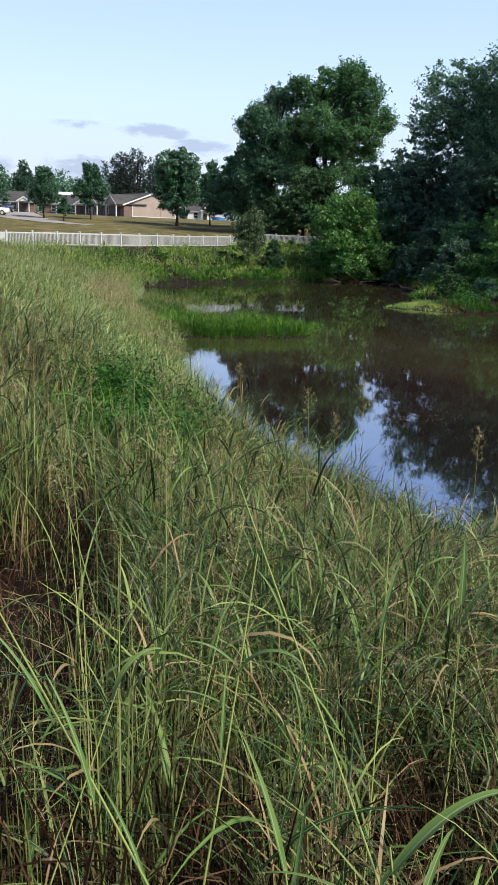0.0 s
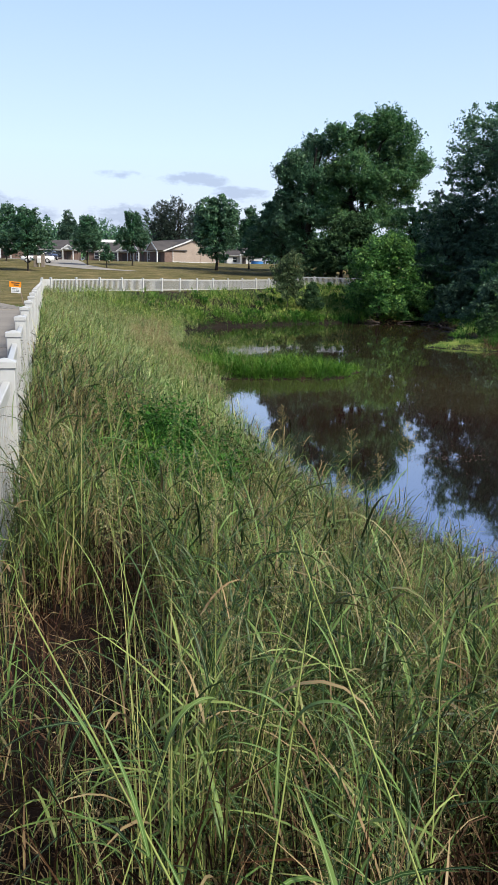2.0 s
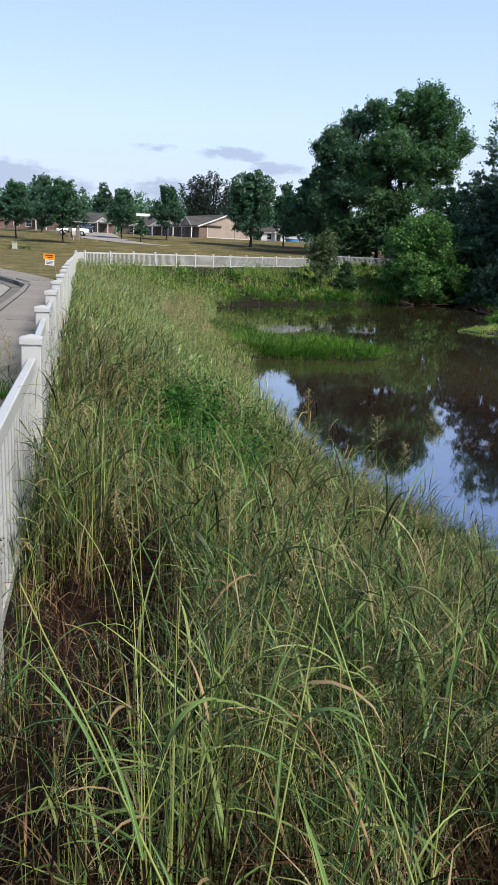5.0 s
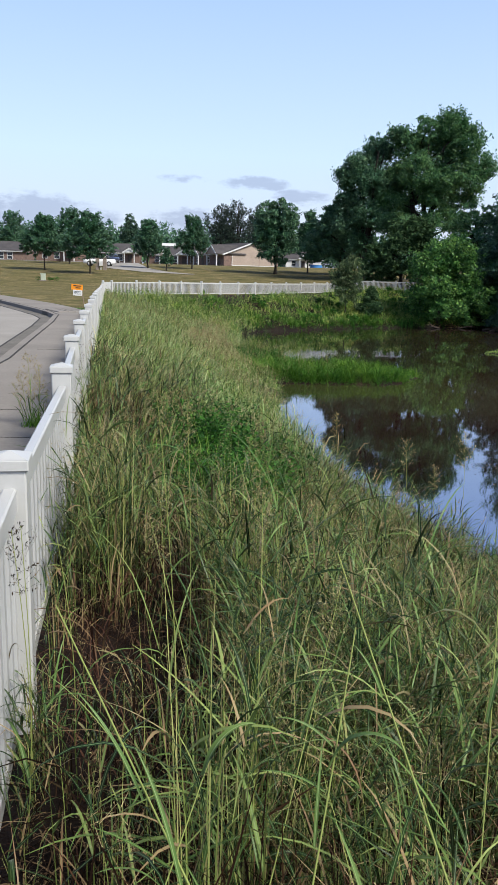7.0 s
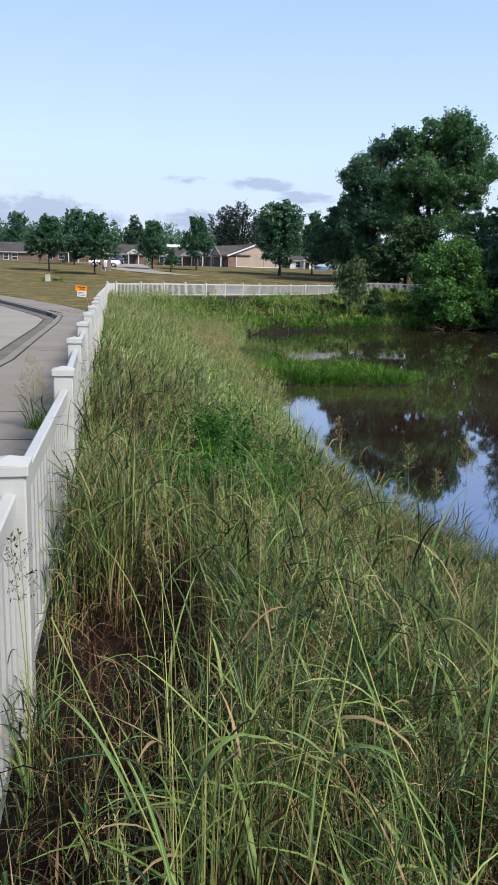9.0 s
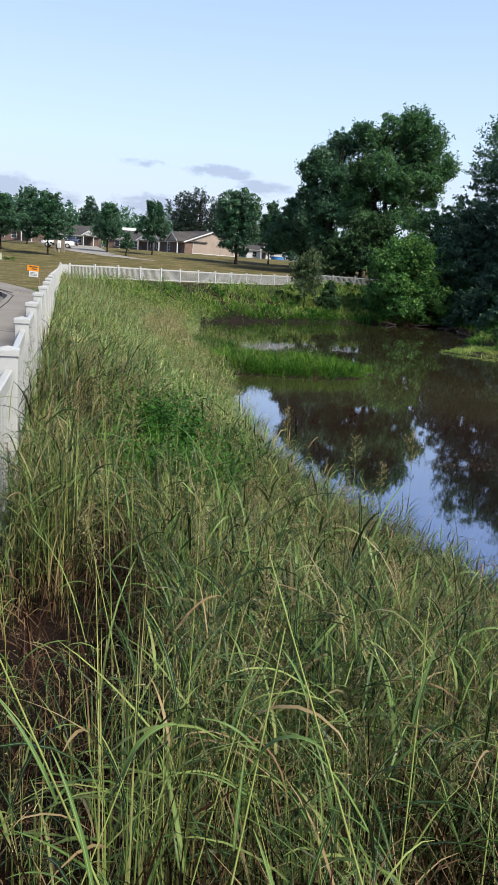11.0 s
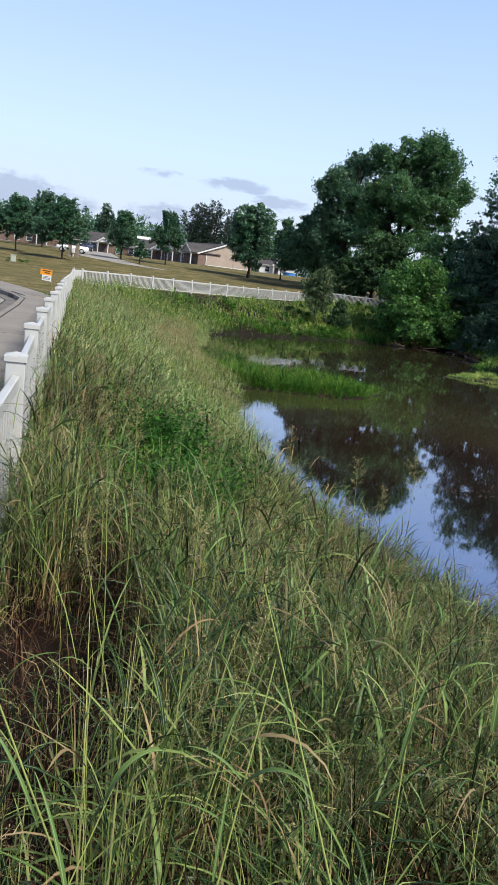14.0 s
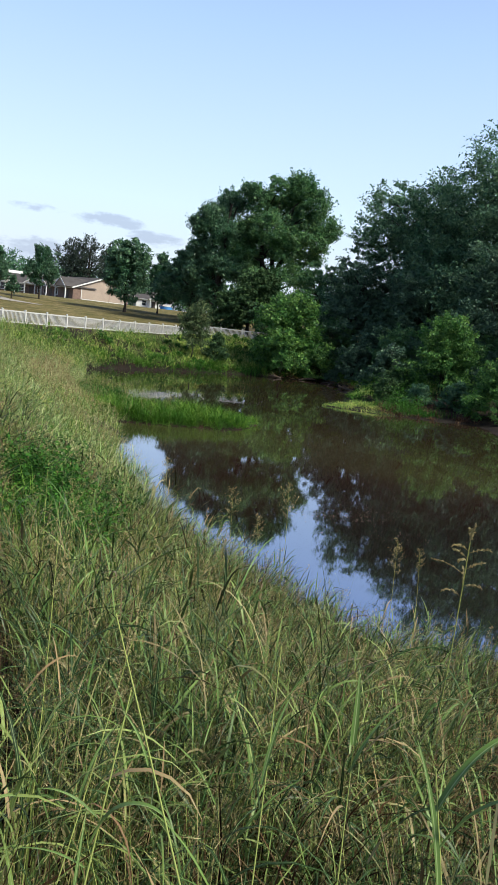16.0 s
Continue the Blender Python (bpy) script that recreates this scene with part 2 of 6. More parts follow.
SPIT = [(-0.4, 30.2), (0.8, 29.6), (3.4, 29.5), (5.1, 29.7), (6.3, 30.7), (7.1, 32.6), (5.9, 32.4), (4.0, 33.2), (1.6, 33.9), (-0.4, 33.9)]
SPIT_B = [(-1.5, 42), (0.2, 40.6), (1.4, 38.2), (2.4, 36.0), (1.6, 35.3), (0.4, 36.0), (-1.5, 38)]


def outside(poly, x, y):
    """Signed distance to an outline: above zero outside it."""
    p = np.asarray(poly, float)
    d2, inside = np.full(x.shape, 1e9), np.zeros(x.shape, bool)
    for a, b in zip(p, np.roll(p, -1, 0)):
        e = b - a
        t = np.clip(((x - a[0]) * e[0] + (y - a[1]) * e[1]) / (e @ e), 0, 1)
        d2 = np.minimum(d2, (x - a[0] - t * e[0]) ** 2 + (y - a[1] - t * e[1]) ** 2)
        if a[1] != b[1]:
            c = ((a[1] > y) != (b[1] > y)) & (x < e[0] * (y - a[1]) / e[1] + a[0])
            inside ^= c
    return np.sqrt(d2) * np.where(inside, -1, 1)


ROAD = [(-60, -20), (-5.2, -20), (-3.4, 0), (-4.1, 9), (-4.65, 14.2), (-5.4, 18.4), (-6.5, 24.7), (-7.3, 28.6), (-8.1, 30.6), (-9.4, 33.2), (-11.6, 37.5), (-15, 44), (-22, 54), (-60, 80)]
WALK = [(3.1, -20), (1.15, -8.5), (0.0, -2.3), (-0.72, 1.5), (-2.76, 12.5), (-5.06, 25), (-6.0, 30.2), (-7.2, 33), (-9.4, 37.5), (-12.2, 42.5), (-15.5, 48), (-22.5, 57), (-60, 83)]


def waves(x, y, s, k=0):
    return np.sin(x / s + 1.3 + k) * np.cos(y / (s * 1.3) - 0.7 + 2 * k) + 0.5 * np.sin((x + y) / (s * 0.55) + k)


def patchy(x, y, size, seed=0):
    """Smooth random patches from 0 to 1, about size metres across."""
    u, v = np.asarray(x, float) / size + 57.3 * seed, np.asarray(y, float) / size + 31.7 * seed
    i, j = np.floor(u).astype(np.int64), np.floor(v).astype(np.int64)
    f, g = u - i, v - j
    f, g = f * f * (3 - 2 * f), g * g * (3 - 2 * g)

    def at(a, b):
        h = (a * 374761393 + b * 668265263 + seed * 1274126177) & 0x7FFFFFFF
        h = ((h ^ (h >> 13)) * 1103515245) & 0x7FFFFFFF
        return ((h ^ (h >> 16)) & 0xFFFF) / 65535.0
    return (at(i, j) * (1 - f) + at(i + 1, j) * f) * (1 - g) + (at(i, j + 1) * (1 - f) + at(i + 1, j + 1) * f) * g


def height(x, y):
    x, y = np.asarray(x, float), np.asarray(y, float)
    start = 62 - 7 * smooth(7, 13, x)
    top = 3.1 * smooth(start, 140, y) - 0.16 * smooth(30, 42, y) * (1 - smooth(44, 56, y))
    top = top + 0.03 * waves(x, y, 2.1) * smooth(0, 4, np.abs(y)) + 0.25 * waves(x, y, 40) * smooth(90, 180, y)
    d = outside(POND, x, y) + 0.2 * waves(x, y, 1.1)
    far = smooth(48, 54, y)
    u = np.maximum(-outside(RIM, x, y) - 0.25, 0)
    f = u / (u + np.maximum(d, 0) + 1e-6)
    f = f ** (1.0 + 0.25 * far)
    z = top + (WATER - top) * f + 0.20 * far * np.clip(d / 0.3, 0, 1) * f
    deep = WATER - 0.9 * np.clip(-d / 3, 0, 1)
    z = np.where(d < 0, deep, z)
    for isle, tall in ((SPIT, 0.28), (SPIT_B, 0.2)):
        s = outside(isle, x, y) + 0.12 * waves(x, y, 0.6)
        z = np.where(d < 0.5, np.maximum(z, WATER + np.where(s < 0, tall * np.clip(-s / 0.5, 0, 1), -0.5 * np.clip(s, 0, 3))), z)
    low = outside(WALK + [(-60, -20)], x, y)
    return np.where(low < -0.5, np.minimum(z, -0.35), np.where(low < 0.35, np.minimum(z, -0.03), z))


def ground_line(lo, a, b, hi, step):
    mid = np.arange(a, b + step / 2, step)
    grow = np.cumsum(step * 1.22 ** np.arange(1, 60))
    left, right = a - grow, b + grow
    return np.concatenate([left[left > lo][::-1], mid, right[right < hi]])


gx, gy = ground_line(-2500, -12, 27, 2500, 0.4), ground_line(-1200, -6, 84, 4000, 0.4)
X, Y = np.meshgrid(gx, gy)
gv = np.stack([X, Y, height(X, Y)], -1).reshape(-1, 3)
ii, jj = np.meshgrid(np.arange(len(gy) - 1), np.arange(len(gx) - 1), indexing="ij")
o = ii * len(gx) + jj
ground_mesh = arrays_mesh("ground", gv, np.stack([o, o + 1, o + 1 + len(gx), o + len(gx)], -1).reshape(-1, 4))
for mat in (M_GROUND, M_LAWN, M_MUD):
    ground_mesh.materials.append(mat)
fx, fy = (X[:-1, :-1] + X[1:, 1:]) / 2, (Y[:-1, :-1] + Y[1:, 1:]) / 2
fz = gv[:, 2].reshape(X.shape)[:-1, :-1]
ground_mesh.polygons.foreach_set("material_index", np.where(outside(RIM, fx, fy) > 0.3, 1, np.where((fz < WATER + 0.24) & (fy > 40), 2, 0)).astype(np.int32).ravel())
put("ground", ground_mesh, M_GROUND, label="soil and turf sloping down to the pond, bank darkened as grass shade", category="ground", kind="structure")

m, n, l, b = material("murky_pond_water", 0.03, 0.0, 0.5)
b.inputs["IOR"].default_value = 1.333
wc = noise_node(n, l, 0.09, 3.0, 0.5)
# dark-to-olive ramp paints in weaker reflection near the bank and sunlit water beyond
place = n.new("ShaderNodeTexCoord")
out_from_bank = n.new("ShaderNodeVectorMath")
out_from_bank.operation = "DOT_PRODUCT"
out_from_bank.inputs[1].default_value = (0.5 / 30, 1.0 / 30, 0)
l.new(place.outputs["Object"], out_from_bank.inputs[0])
painted_tone = n.new("ShaderNodeMath")
painted_tone.operation = "MULTIPLY_ADD"
painted_tone.inputs[1].default_value = 0.7
l.new(wc.outputs["Fac"], painted_tone.inputs[0])
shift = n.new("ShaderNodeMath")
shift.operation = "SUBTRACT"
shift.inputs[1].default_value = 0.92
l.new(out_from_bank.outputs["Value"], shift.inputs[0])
l.new(shift.outputs[0], painted_tone.inputs[2])
l.new(ramp(n, l, painted_tone.outputs[0], [(0.0, (0.013, 0.0075, 0.0066)), (0.22, (0.030, 0.0178, 0.0135)), (0.45, (0.050, 0.0405, 0.0205)), (0.8, (0.034, 0.025, 0.0145))]).outputs[0], b.inputs["Base Color"])
wr = noise_node(n, l, 1.6, 3.0, 0.5, "Object", (1, 0.55, 1))
calm = noise_node(n, l, 0.18, 2.0, 0.5)
ruffle = ramp(n, l, calm.outputs["Fac"], [(0.45, (0.25, 0.25, 0.25)), (0.68, (1, 1, 1))]).outputs[0]
bumped(n, l, b, mixed(n, l, 1.0, wr.outputs["Fac"], ruffle, "MULTIPLY"), 0.06, 0.06)
added_gloss = n.new("ShaderNodeBsdfGlossy")  # gloss layer added to lift the bluish sky reflection
added_gloss.inputs["Color"].default_value, added_gloss.inputs["Roughness"].default_value = (0.76, 0.85, 1.0, 1), 0.03
for link in b.inputs["Normal"].links:
    l.new(link.from_socket, added_gloss.inputs["Normal"])
both = n.new("ShaderNodeMixShader")
both.inputs[0].default_value = 0.38
l.new(b.outputs[0], both.inputs[1])
l.new(added_gloss.outputs[0], both.inputs[2])
l.new(both.outputs[0], n["Material Output"].inputs["Surface"])
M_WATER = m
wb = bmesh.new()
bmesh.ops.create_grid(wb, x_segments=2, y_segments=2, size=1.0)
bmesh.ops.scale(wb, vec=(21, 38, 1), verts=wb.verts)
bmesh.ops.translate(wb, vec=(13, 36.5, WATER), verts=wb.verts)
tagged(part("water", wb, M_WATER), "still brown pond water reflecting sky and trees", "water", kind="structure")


# ---- road and pavement ----
def offset_line(pts, d):
    p = np.asarray(pts, float)
    t = np.gradient(p, axis=0)
    t /= np.linalg.norm(t, axis=1, keepdims=True)
    return p + np.stack([t[:, 1], -t[:, 0]], -1) * d


kerb_line = np.asarray(ROAD[1:], float)
tagged(part("road", prism(bmesh.new(), [ROAD[0]] + [tuple(p) for p in offset_line(kerb_line, -0.02)], -0.6, -0.13), M_ROAD), "pale concrete road of a turning circle", "road", kind="structure")


def ribbon(line_a, line_b, z0, z1):
    bm = bmesh.new()
    rows = []
    for a, c in zip(line_a, line_b):
        rows.append([bm.verts.new((*a, z0)), bm.verts.new((*c, z0)), bm.verts.new((*c, z1)), bm.verts.new((*a, z1))])
    for r, s in zip(rows, rows[1:]):
        for i in range(4):
            j = (i + 1) % 4
            bm.faces.new((r[i], r[j], s[j], s[i]))
    bm.faces.new(rows[0])
    bm.faces.new(rows[-1][::-1])
    return bm


tagged(part("kerb", ribbon(kerb_line, offset_line(kerb_line, 0.16), -0.5, 0.02), M_CONCRETE), "rounded concrete kerb along the pavement", "kerb", kind="structure")
tagged(part("gutter", ribbon(offset_line(kerb_line, -0.46), kerb_line, -0.5, -0.124), M_GUTTER), "dark worn gutter strip beside the kerb", "gutter", kind="structure")
tagged(part("trim", ribbon(offset_line(kerb_line, -0.51), offset_line(kerb_line, -0.465), -0.5, -0.120), M_TAR), "black tar joint between road and gutter", "joint", kind="structure")
tagged(part("trim", ribbon(offset_line(kerb_line, 0.163), offset_line(kerb_line, 0.20), -0.4, 0.024), M_TAR), "dark open joint behind the kerb", "joint", kind="structure")
inner = offset_line(kerb_line, 0.17)
tagged(part("pavement", prism(bmesh.new(), [tuple(p) for p in inner] + WALK[::-1], -0.5, 0.015), M_CONCRETE), "grey concrete pavement between kerb and fence", "pavement", kind="structure")


for y0, tilt in ((7.35, 0.12), (8.9, 0.10), (16.0, 0.11)):
    x0, x1 = -3.25 - 0.135 * (y0 - 7.0), -1.90 - 0.184 * (y0 - 7.0)
    tagged(part("trim", ribbon([(x0, y0), (x1, y0 + tilt)], [(x0, y0 - 0.012), (x1, y0 + tilt - 0.012)], -0.1, 0.018), M_TAR), "dark joint across the concrete pavement", "joint", kind="structure")

# ---- fence ----
POST_H = 1.05


def plain_mesh(name, bm, mat):
    me = bpy.data.meshes.new(name)
    bmesh.ops.recalc_face_normals(bm, faces=bm.faces)
    bm.to_mesh(me)
    bm.free()
    me.materials.append(mat)
    return me


POST_MESH = plain_mesh("post", boxed(-0.060, 0.060, -0.060, 0.060, -0.7, POST_H - 0.055, 0.006), M_VINYL)
bm = boxed(-0.070, 0.070, -0.070, 0.070, POST_H - 0.062, POST_H - 0.022, 0.004)
v = [bm.verts.new((x, y, POST_H - 0.022)) for x, y in ((-0.068, -0.068), (0.068, -0.068), (0.068, 0.068), (-0.068, 0.068))]
a = bm.verts.new((0, 0, POST_H))
for i in range(4):
    bm.faces.new((v[i], v[(i + 1) % 4], a))
CAP_MESH = plain_mesh("cap", bm, M_VINYL)
TOP_RAIL = plain_mesh("top_rail", boxed(0.055, 2.205, -0.024, 0.024, POST_H - 0.205, POST_H - 0.115, 0.007), M_VINYL)
LOW_RAIL = plain_mesh("bottom_rail", boxed(0.055, 2.205, -0.022, 0.022, 0.09, 0.165, 0.007), M_VINYL)
PICKET = plain_mesh("picket", boxed(-0.022, 0.022, -0.018, 0.018, 0.12, POST_H - 0.15), M_VINYL)
PICKETS = 17


def fence_ground(x, y):
    y = np.asarray(y, float)
    near = 0.03 - 0.2 * smooth(18, 44, y) + 0.18 * smooth(44, 55, y)
    return np.where(np.asarray(x) > 9, 0.38, near + 0.10 * smooth(66, 78, y))


def hung(me, parent, m):
    ob = new(me.name, me)
    ob.parent = parent
    ob.matrix_basis = m
    return ob


def fence_run(fence, a, b, count, last=False, singles=99, shift={}, sunk={}):
    """Posts, rails and pickets from a to b (x, y); past the first panels the pickets are one joined part."""
    a, b = np.asarray(a, float), np.asarray(b, float)
    pts = [a + (b - a) * i / count for i in range(count + 1)]
    for i, dx in shift.items():
        pts[i] = pts[i] + (dx, 0)
    turn = Matrix.Rotation(math.atan2(b[1] - a[1], b[0] - a[0]), 4, "Z")
    rest = bmesh.new()
    for i, p in enumerate(pts):
        z = float(fence_ground(p[0], p[1])) - sunk.get(i, 0)
        m = Matrix.Translation((p[0], p[1], z)) @ turn
        if i < count or last:
            lean = Matrix.Rotation(rng.normal() * 0.006, 4, "X") @ Matrix.Rotation(rng.normal() * 0.006, 4, "Y")
            hung(CAP_MESH, hung(POST_MESH, fence, m @ lean), Matrix.Identity(4))
        if i == count:
            break
        q = pts[i + 1]
        zq = float(fence_ground(q[0], q[1])) - sunk.get(i + 1, 0)
        span = math.hypot(*(q - p))
        turn_p = Matrix.Rotation(math.atan2(q[1] - p[1], q[0] - p[0]), 4, "Z")
        m = Matrix.Translation((p[0], p[1], z)) @ turn_p
        shear = Matrix.Identity(4)
        shear[2][0] = (zq - z) / 2.26
        shear[0][0] = span / 2.26
        hung(TOP_RAIL, fence, m @ shear)
        hung(LOW_RAIL, fence, m @ shear)
        for k in range(PICKETS):
            at = 0.06 + 2.14 * (k + 0.5) / PICKETS
            pm = m @ Matrix.Translation((at * span / 2.26, 0, (zq - z) * at / 2.26))
            if i < singles:
                hung(PICKET, fence, pm)
            else:
                box(rest, -0.022, 0.022, -0.018, 0.018, 0.12, POST_H - 0.15, 0.0, pm)
    if rest.verts:
        part("far_pickets", rest, M_VINYL, fence, kind="stuff")
    else:
        rest.free()


F_DIR = np.array([-0.1845, 1.0])
F0 = np.array([-0.83, 2.6])
CORNER = F0 + F_DIR * 2.223 * 22
FP0 = np.array([-8.02, 53.9])
FSTEP = np.array([1.362, 1.855])
side_fence = thing("picket_fence", pose(0, 0, 0), "white vinyl picket fence along the pavement, square capped posts", "fence", "pond fences")
fence_run(side_fence, F0 - F_DIR * 2.223 * 6, CORNER, 28, False, 17, {7: 0.05, 8: 0.02, 9: 0.01}, {5: 0.06, 6: 0.045})
far_fence = thing("picket_fence", pose(0, 0, 0), "white vinyl picket fence between the far bank and the field", "fence", "pond fences")
fence_run(far_fence, CORNER, FP0 - FSTEP, 1)
fence_run(far_fence, FP0 - FSTEP, FP0 + FSTEP * 13, 14)
back_fence = thing("picket_fence", pose(0, 0, 0), "white vinyl picket fence running on behind the shrubs", "fence", "pond fences")
fence_run(back_fence, FP0 + FSTEP * 13, (25.2, 78.3), 7, True)


# ---- trees ----
def leaves_arrays(c, size, r, flat=0.0, long=1.7, droop=0.0, tri=True):
    """Pointed leaves (folded diamonds) at the places c."""
    k = len(c)
    nrm = r.normal(size=(k, 3))
    nrm[:, 2] = np.abs(nrm[:, 2]) + flat
    nrm /= np.linalg.norm(nrm, axis=1, keepdims=True)
    a = r.normal(size=(k, 3))
    a[:, 2] -= droop
    a -= nrm * (a * nrm).sum(1, keepdims=True)
    a /= np.linalg.norm(a, axis=1, keepdims=True) + 1e-9
    bb = np.cross(nrm, a)
    s = size * r.uniform(0.55, 1.35, (k, 1))
    if tri:
        s = s * 1.25
        v = np.stack([c - a * s * long / 2 - bb * s * 0.36, c - a * s * long * 0.3 + bb * s * 0.5 + nrm * s * 0.1, c + a * s * long / 2], 1).reshape(-1, 3)
        return v, np.arange(3 * k).reshape(-1, 3)
    v = np.stack([c - a * s * long / 2, c + bb * s / 2 + nrm * s * 0.16, c + a * s * long / 2, c - bb * s / 2 + nrm * s * 0.16], 1).reshape(-1, 3)
    return v, np.arange(4 * k).reshape(-1, 4)


def rough_lobes(seed, count, wide, low=0.25, high=0.85, size=(0.14, 0.26), taper=0.75):
    """An uneven crown: lobes at random round the axis, wider below."""
    r = np.random.default_rng(seed)
    out = []
    for i in range(count):
        z = low + (high - low) * i / (count - 1)
        a, q = i * 2.4 + r.uniform(-0.5, 0.5), r.uniform(*size)
        d = wide * (1.05 - taper * (z - low) / (high - low)) * r.uniform(0.45, 1.1)
        out.append((d * math.cos(a), 0.8 * d * math.sin(a), z, q, q * 0.9, q * r.uniform(0.6, 0.9)))
    return out


def limb_paths(starts, ends, r, sag=0.12, k=6):
    t = np.linspace(0, 1, k)[None, :, None]
    s, e = starts[:, None], ends[:, None]
    p = s + (e - s) * t
    span = np.linalg.norm(ends - starts, axis=1)[:, None, None]
    p = p + np.sin(t * np.pi) * span * np.array([0, 0, sag])
    return p + r.normal(size=p.shape) * span * 0.03 * np.sin(t * np.pi)


def tree(name, at, tall, lobes, leaf, count, mat, label, seed, trunk=0.2, stem_to=0.75, category="tree", clump=0.2, group="", bark=None, droop=0.0, flat=0.3, fork=1, per=62, lay=0.68, reach=1.0, ragged=0.0, long=1.7):
    """lobes: (x, y, z, rx, ry, rz), shares of the height; the crown is many clumps of leaves on limbs inside them."""
    r = np.random.default_rng(seed)
    lob = np.asarray(lobes, float) * tall
    vol = (lob[:, 3] * lob[:, 4] * lob[:, 5]) ** 0.55
    nclump = max(40, int(count / per))
    pick = r.choice(len(lob), nclump, p=vol / vol.sum())
    u = r.normal(size=(nclump, 3))
    u /= np.linalg.norm(u, axis=1, keepdims=True)
    rad = 0.97 * r.uniform(0.2, 1.0, (nclump, 1)) ** 0.45 * (1 + ragged * np.clip(r.normal(size=(nclump, 1)), -1, 1.6))
    c = lob[pick, :3] + u * rad * lob[pick, 3:]
    cs = (0.82 * clump * tall * r.uniform(0.35, 1.0, nclump) ** 1.2)[:, None]
    own = r.integers(0, nclump, count)
    off = r.normal(size=(count, 3))
    off *= 0.85 * r.random((count, 1)) ** 0.5 / np.linalg.norm(off, axis=1, keepdims=True)
    off[:, 2] *= lay
    # clumps reach outwards and upwards, like sprays
    spray = (c - (0, 0, 0.35 * tall)) / tall + r.normal(size=(nclump, 3)) * 0.25 + (0, 0, 0.18)
    spray /= np.linalg.norm(spray, axis=1, keepdims=True)
    along = (off * spray[own]).sum(1, keepdims=True)
    off = off * 0.88 + spray[own] * along * reach * r.uniform(0.1, 1.0, (nclump, 1))[own]
    lc = c[own] + off * cs[own]
    lc[:, 2] = np.maximum(lc[:, 2], 0.02 * tall)
    base = thing(name, pose(*at), label, category, group)
    put("crown", arrays_mesh("crown", *leaves_arrays(lc, leaf, r, flat, long, droop)), mat, base)
    # trunk and limbs
    k = 8
    items = []
    top_pts = []
    for s in range(fork):
        lean = r.normal(size=2) * 0.03 * tall + (np.array([math.cos(s * 2.4), math.sin(s * 2.4)]) * 0.08 * tall if fork > 1 else 0)
        t = np.linspace(0, 1, k)
        tp = np.stack([lean[0] * t ** 1.5, lean[1] * t ** 1.5, t * tall * stem_to - 0.3 * (t == 0)], -1)
        tp[1:-1, :2] += r.normal(size=(k - 2, 2)) * 0.008 * tall
        items.append(tube_arrays(tp[None], (trunk * (1 - 0.85 * t) * (1 + 0.5 * (t == 0)))[None], 8))
        top_pts.append(tp)
    put("trunk", arrays_mesh("trunk", *joined(items)), bark or M_BARK, base)
    nl = min(nclump, 26)
    ends = c[r.choice(nclump, nl, replace=False)]
    tp = np.concatenate(top_pts)
    hh = np.clip(ends[:, 2] * 0.72, 0.08 * tall, stem_to * tall)
    st = np.array([tp[np.argmin(np.abs(tp[:, 2] - h) + 0.02 * r.random(len(tp)))] for h in hh])
    lp = limb_paths(st, ends, r)
    put("branching", arrays_mesh("branching", *tube_arrays(lp, np.linspace(0.3, 0.06, 6)[None] * trunk * np.ones((nl, 1)), 5)), bark or M_BARK, base)
    return base


L_DARK = leafy("dark_tree_leaves", [(0.0, (0.0281, 0.0692, 0.0526)), (0.5, (0.0628, 0.1397, 0.0920)), (1.0, (0.1397, 0.2473, 0.1388))], 0.3, 0.42, None, 0.25, 0.24)
L_TREE = leafy("tree_leaves", [(0.0, (0.0323, 0.0862, 0.0511)), (0.5, (0.0721, 0.1673, 0.0794)), (1.0, (0.1661, 0.2884, 0.1104))], 0.3, 0.42, None, 0.25, 0.24)
L_BRIGHT = leafy("bright_shrub_leaves", [(0.0, (0.0204, 0.0648, 0.0228)), (0.5, (0.0624, 0.1584, 0.0480)), (1.0, (0.1800, 0.3240, 0.0816))], 0.35, 0.42, None, 0.5, 0.2)
L_YOUNG = leafy("young_willow_leaves", [(0.0, (0.0336, 0.0600, 0.0288)), (0.6, (0.0720, 0.1140, 0.0504)), (1.0, (0.1800, 0.2160, 0.1080))], 0.35, 0.55)
L_CEDAR = leafy("cedar_shrub_leaves", [(0.0, (0.0180, 0.0450, 0.0204)), (0.6, (0.0450, 0.0900, 0.0374)), (1.0, (0.0900, 0.1500, 0.0612))], 0.15, 0.7)
# cedar green; on the lower bank trees its darker tone paints in shade
L_PINE_AND_SHADE = leafy("cedar_and_bank_shade_leaves", [(0.0, (0.0225, 0.0523, 0.0377)), (0.6, (0.0577, 0.1170, 0.0769)), (1.0, (0.1168, 0.1993, 0.1103))], 0.2, 0.5, None, 0.0, 0.2)
L_GROVE = leafy("thin_twiggy_leaves", [(0.0, (0.018, 0.030, 0.028)), (0.6, (0.042, 0.062, 0.052)), (1.0, (0.085, 0.110, 0.080))], 0.2, 0.6)

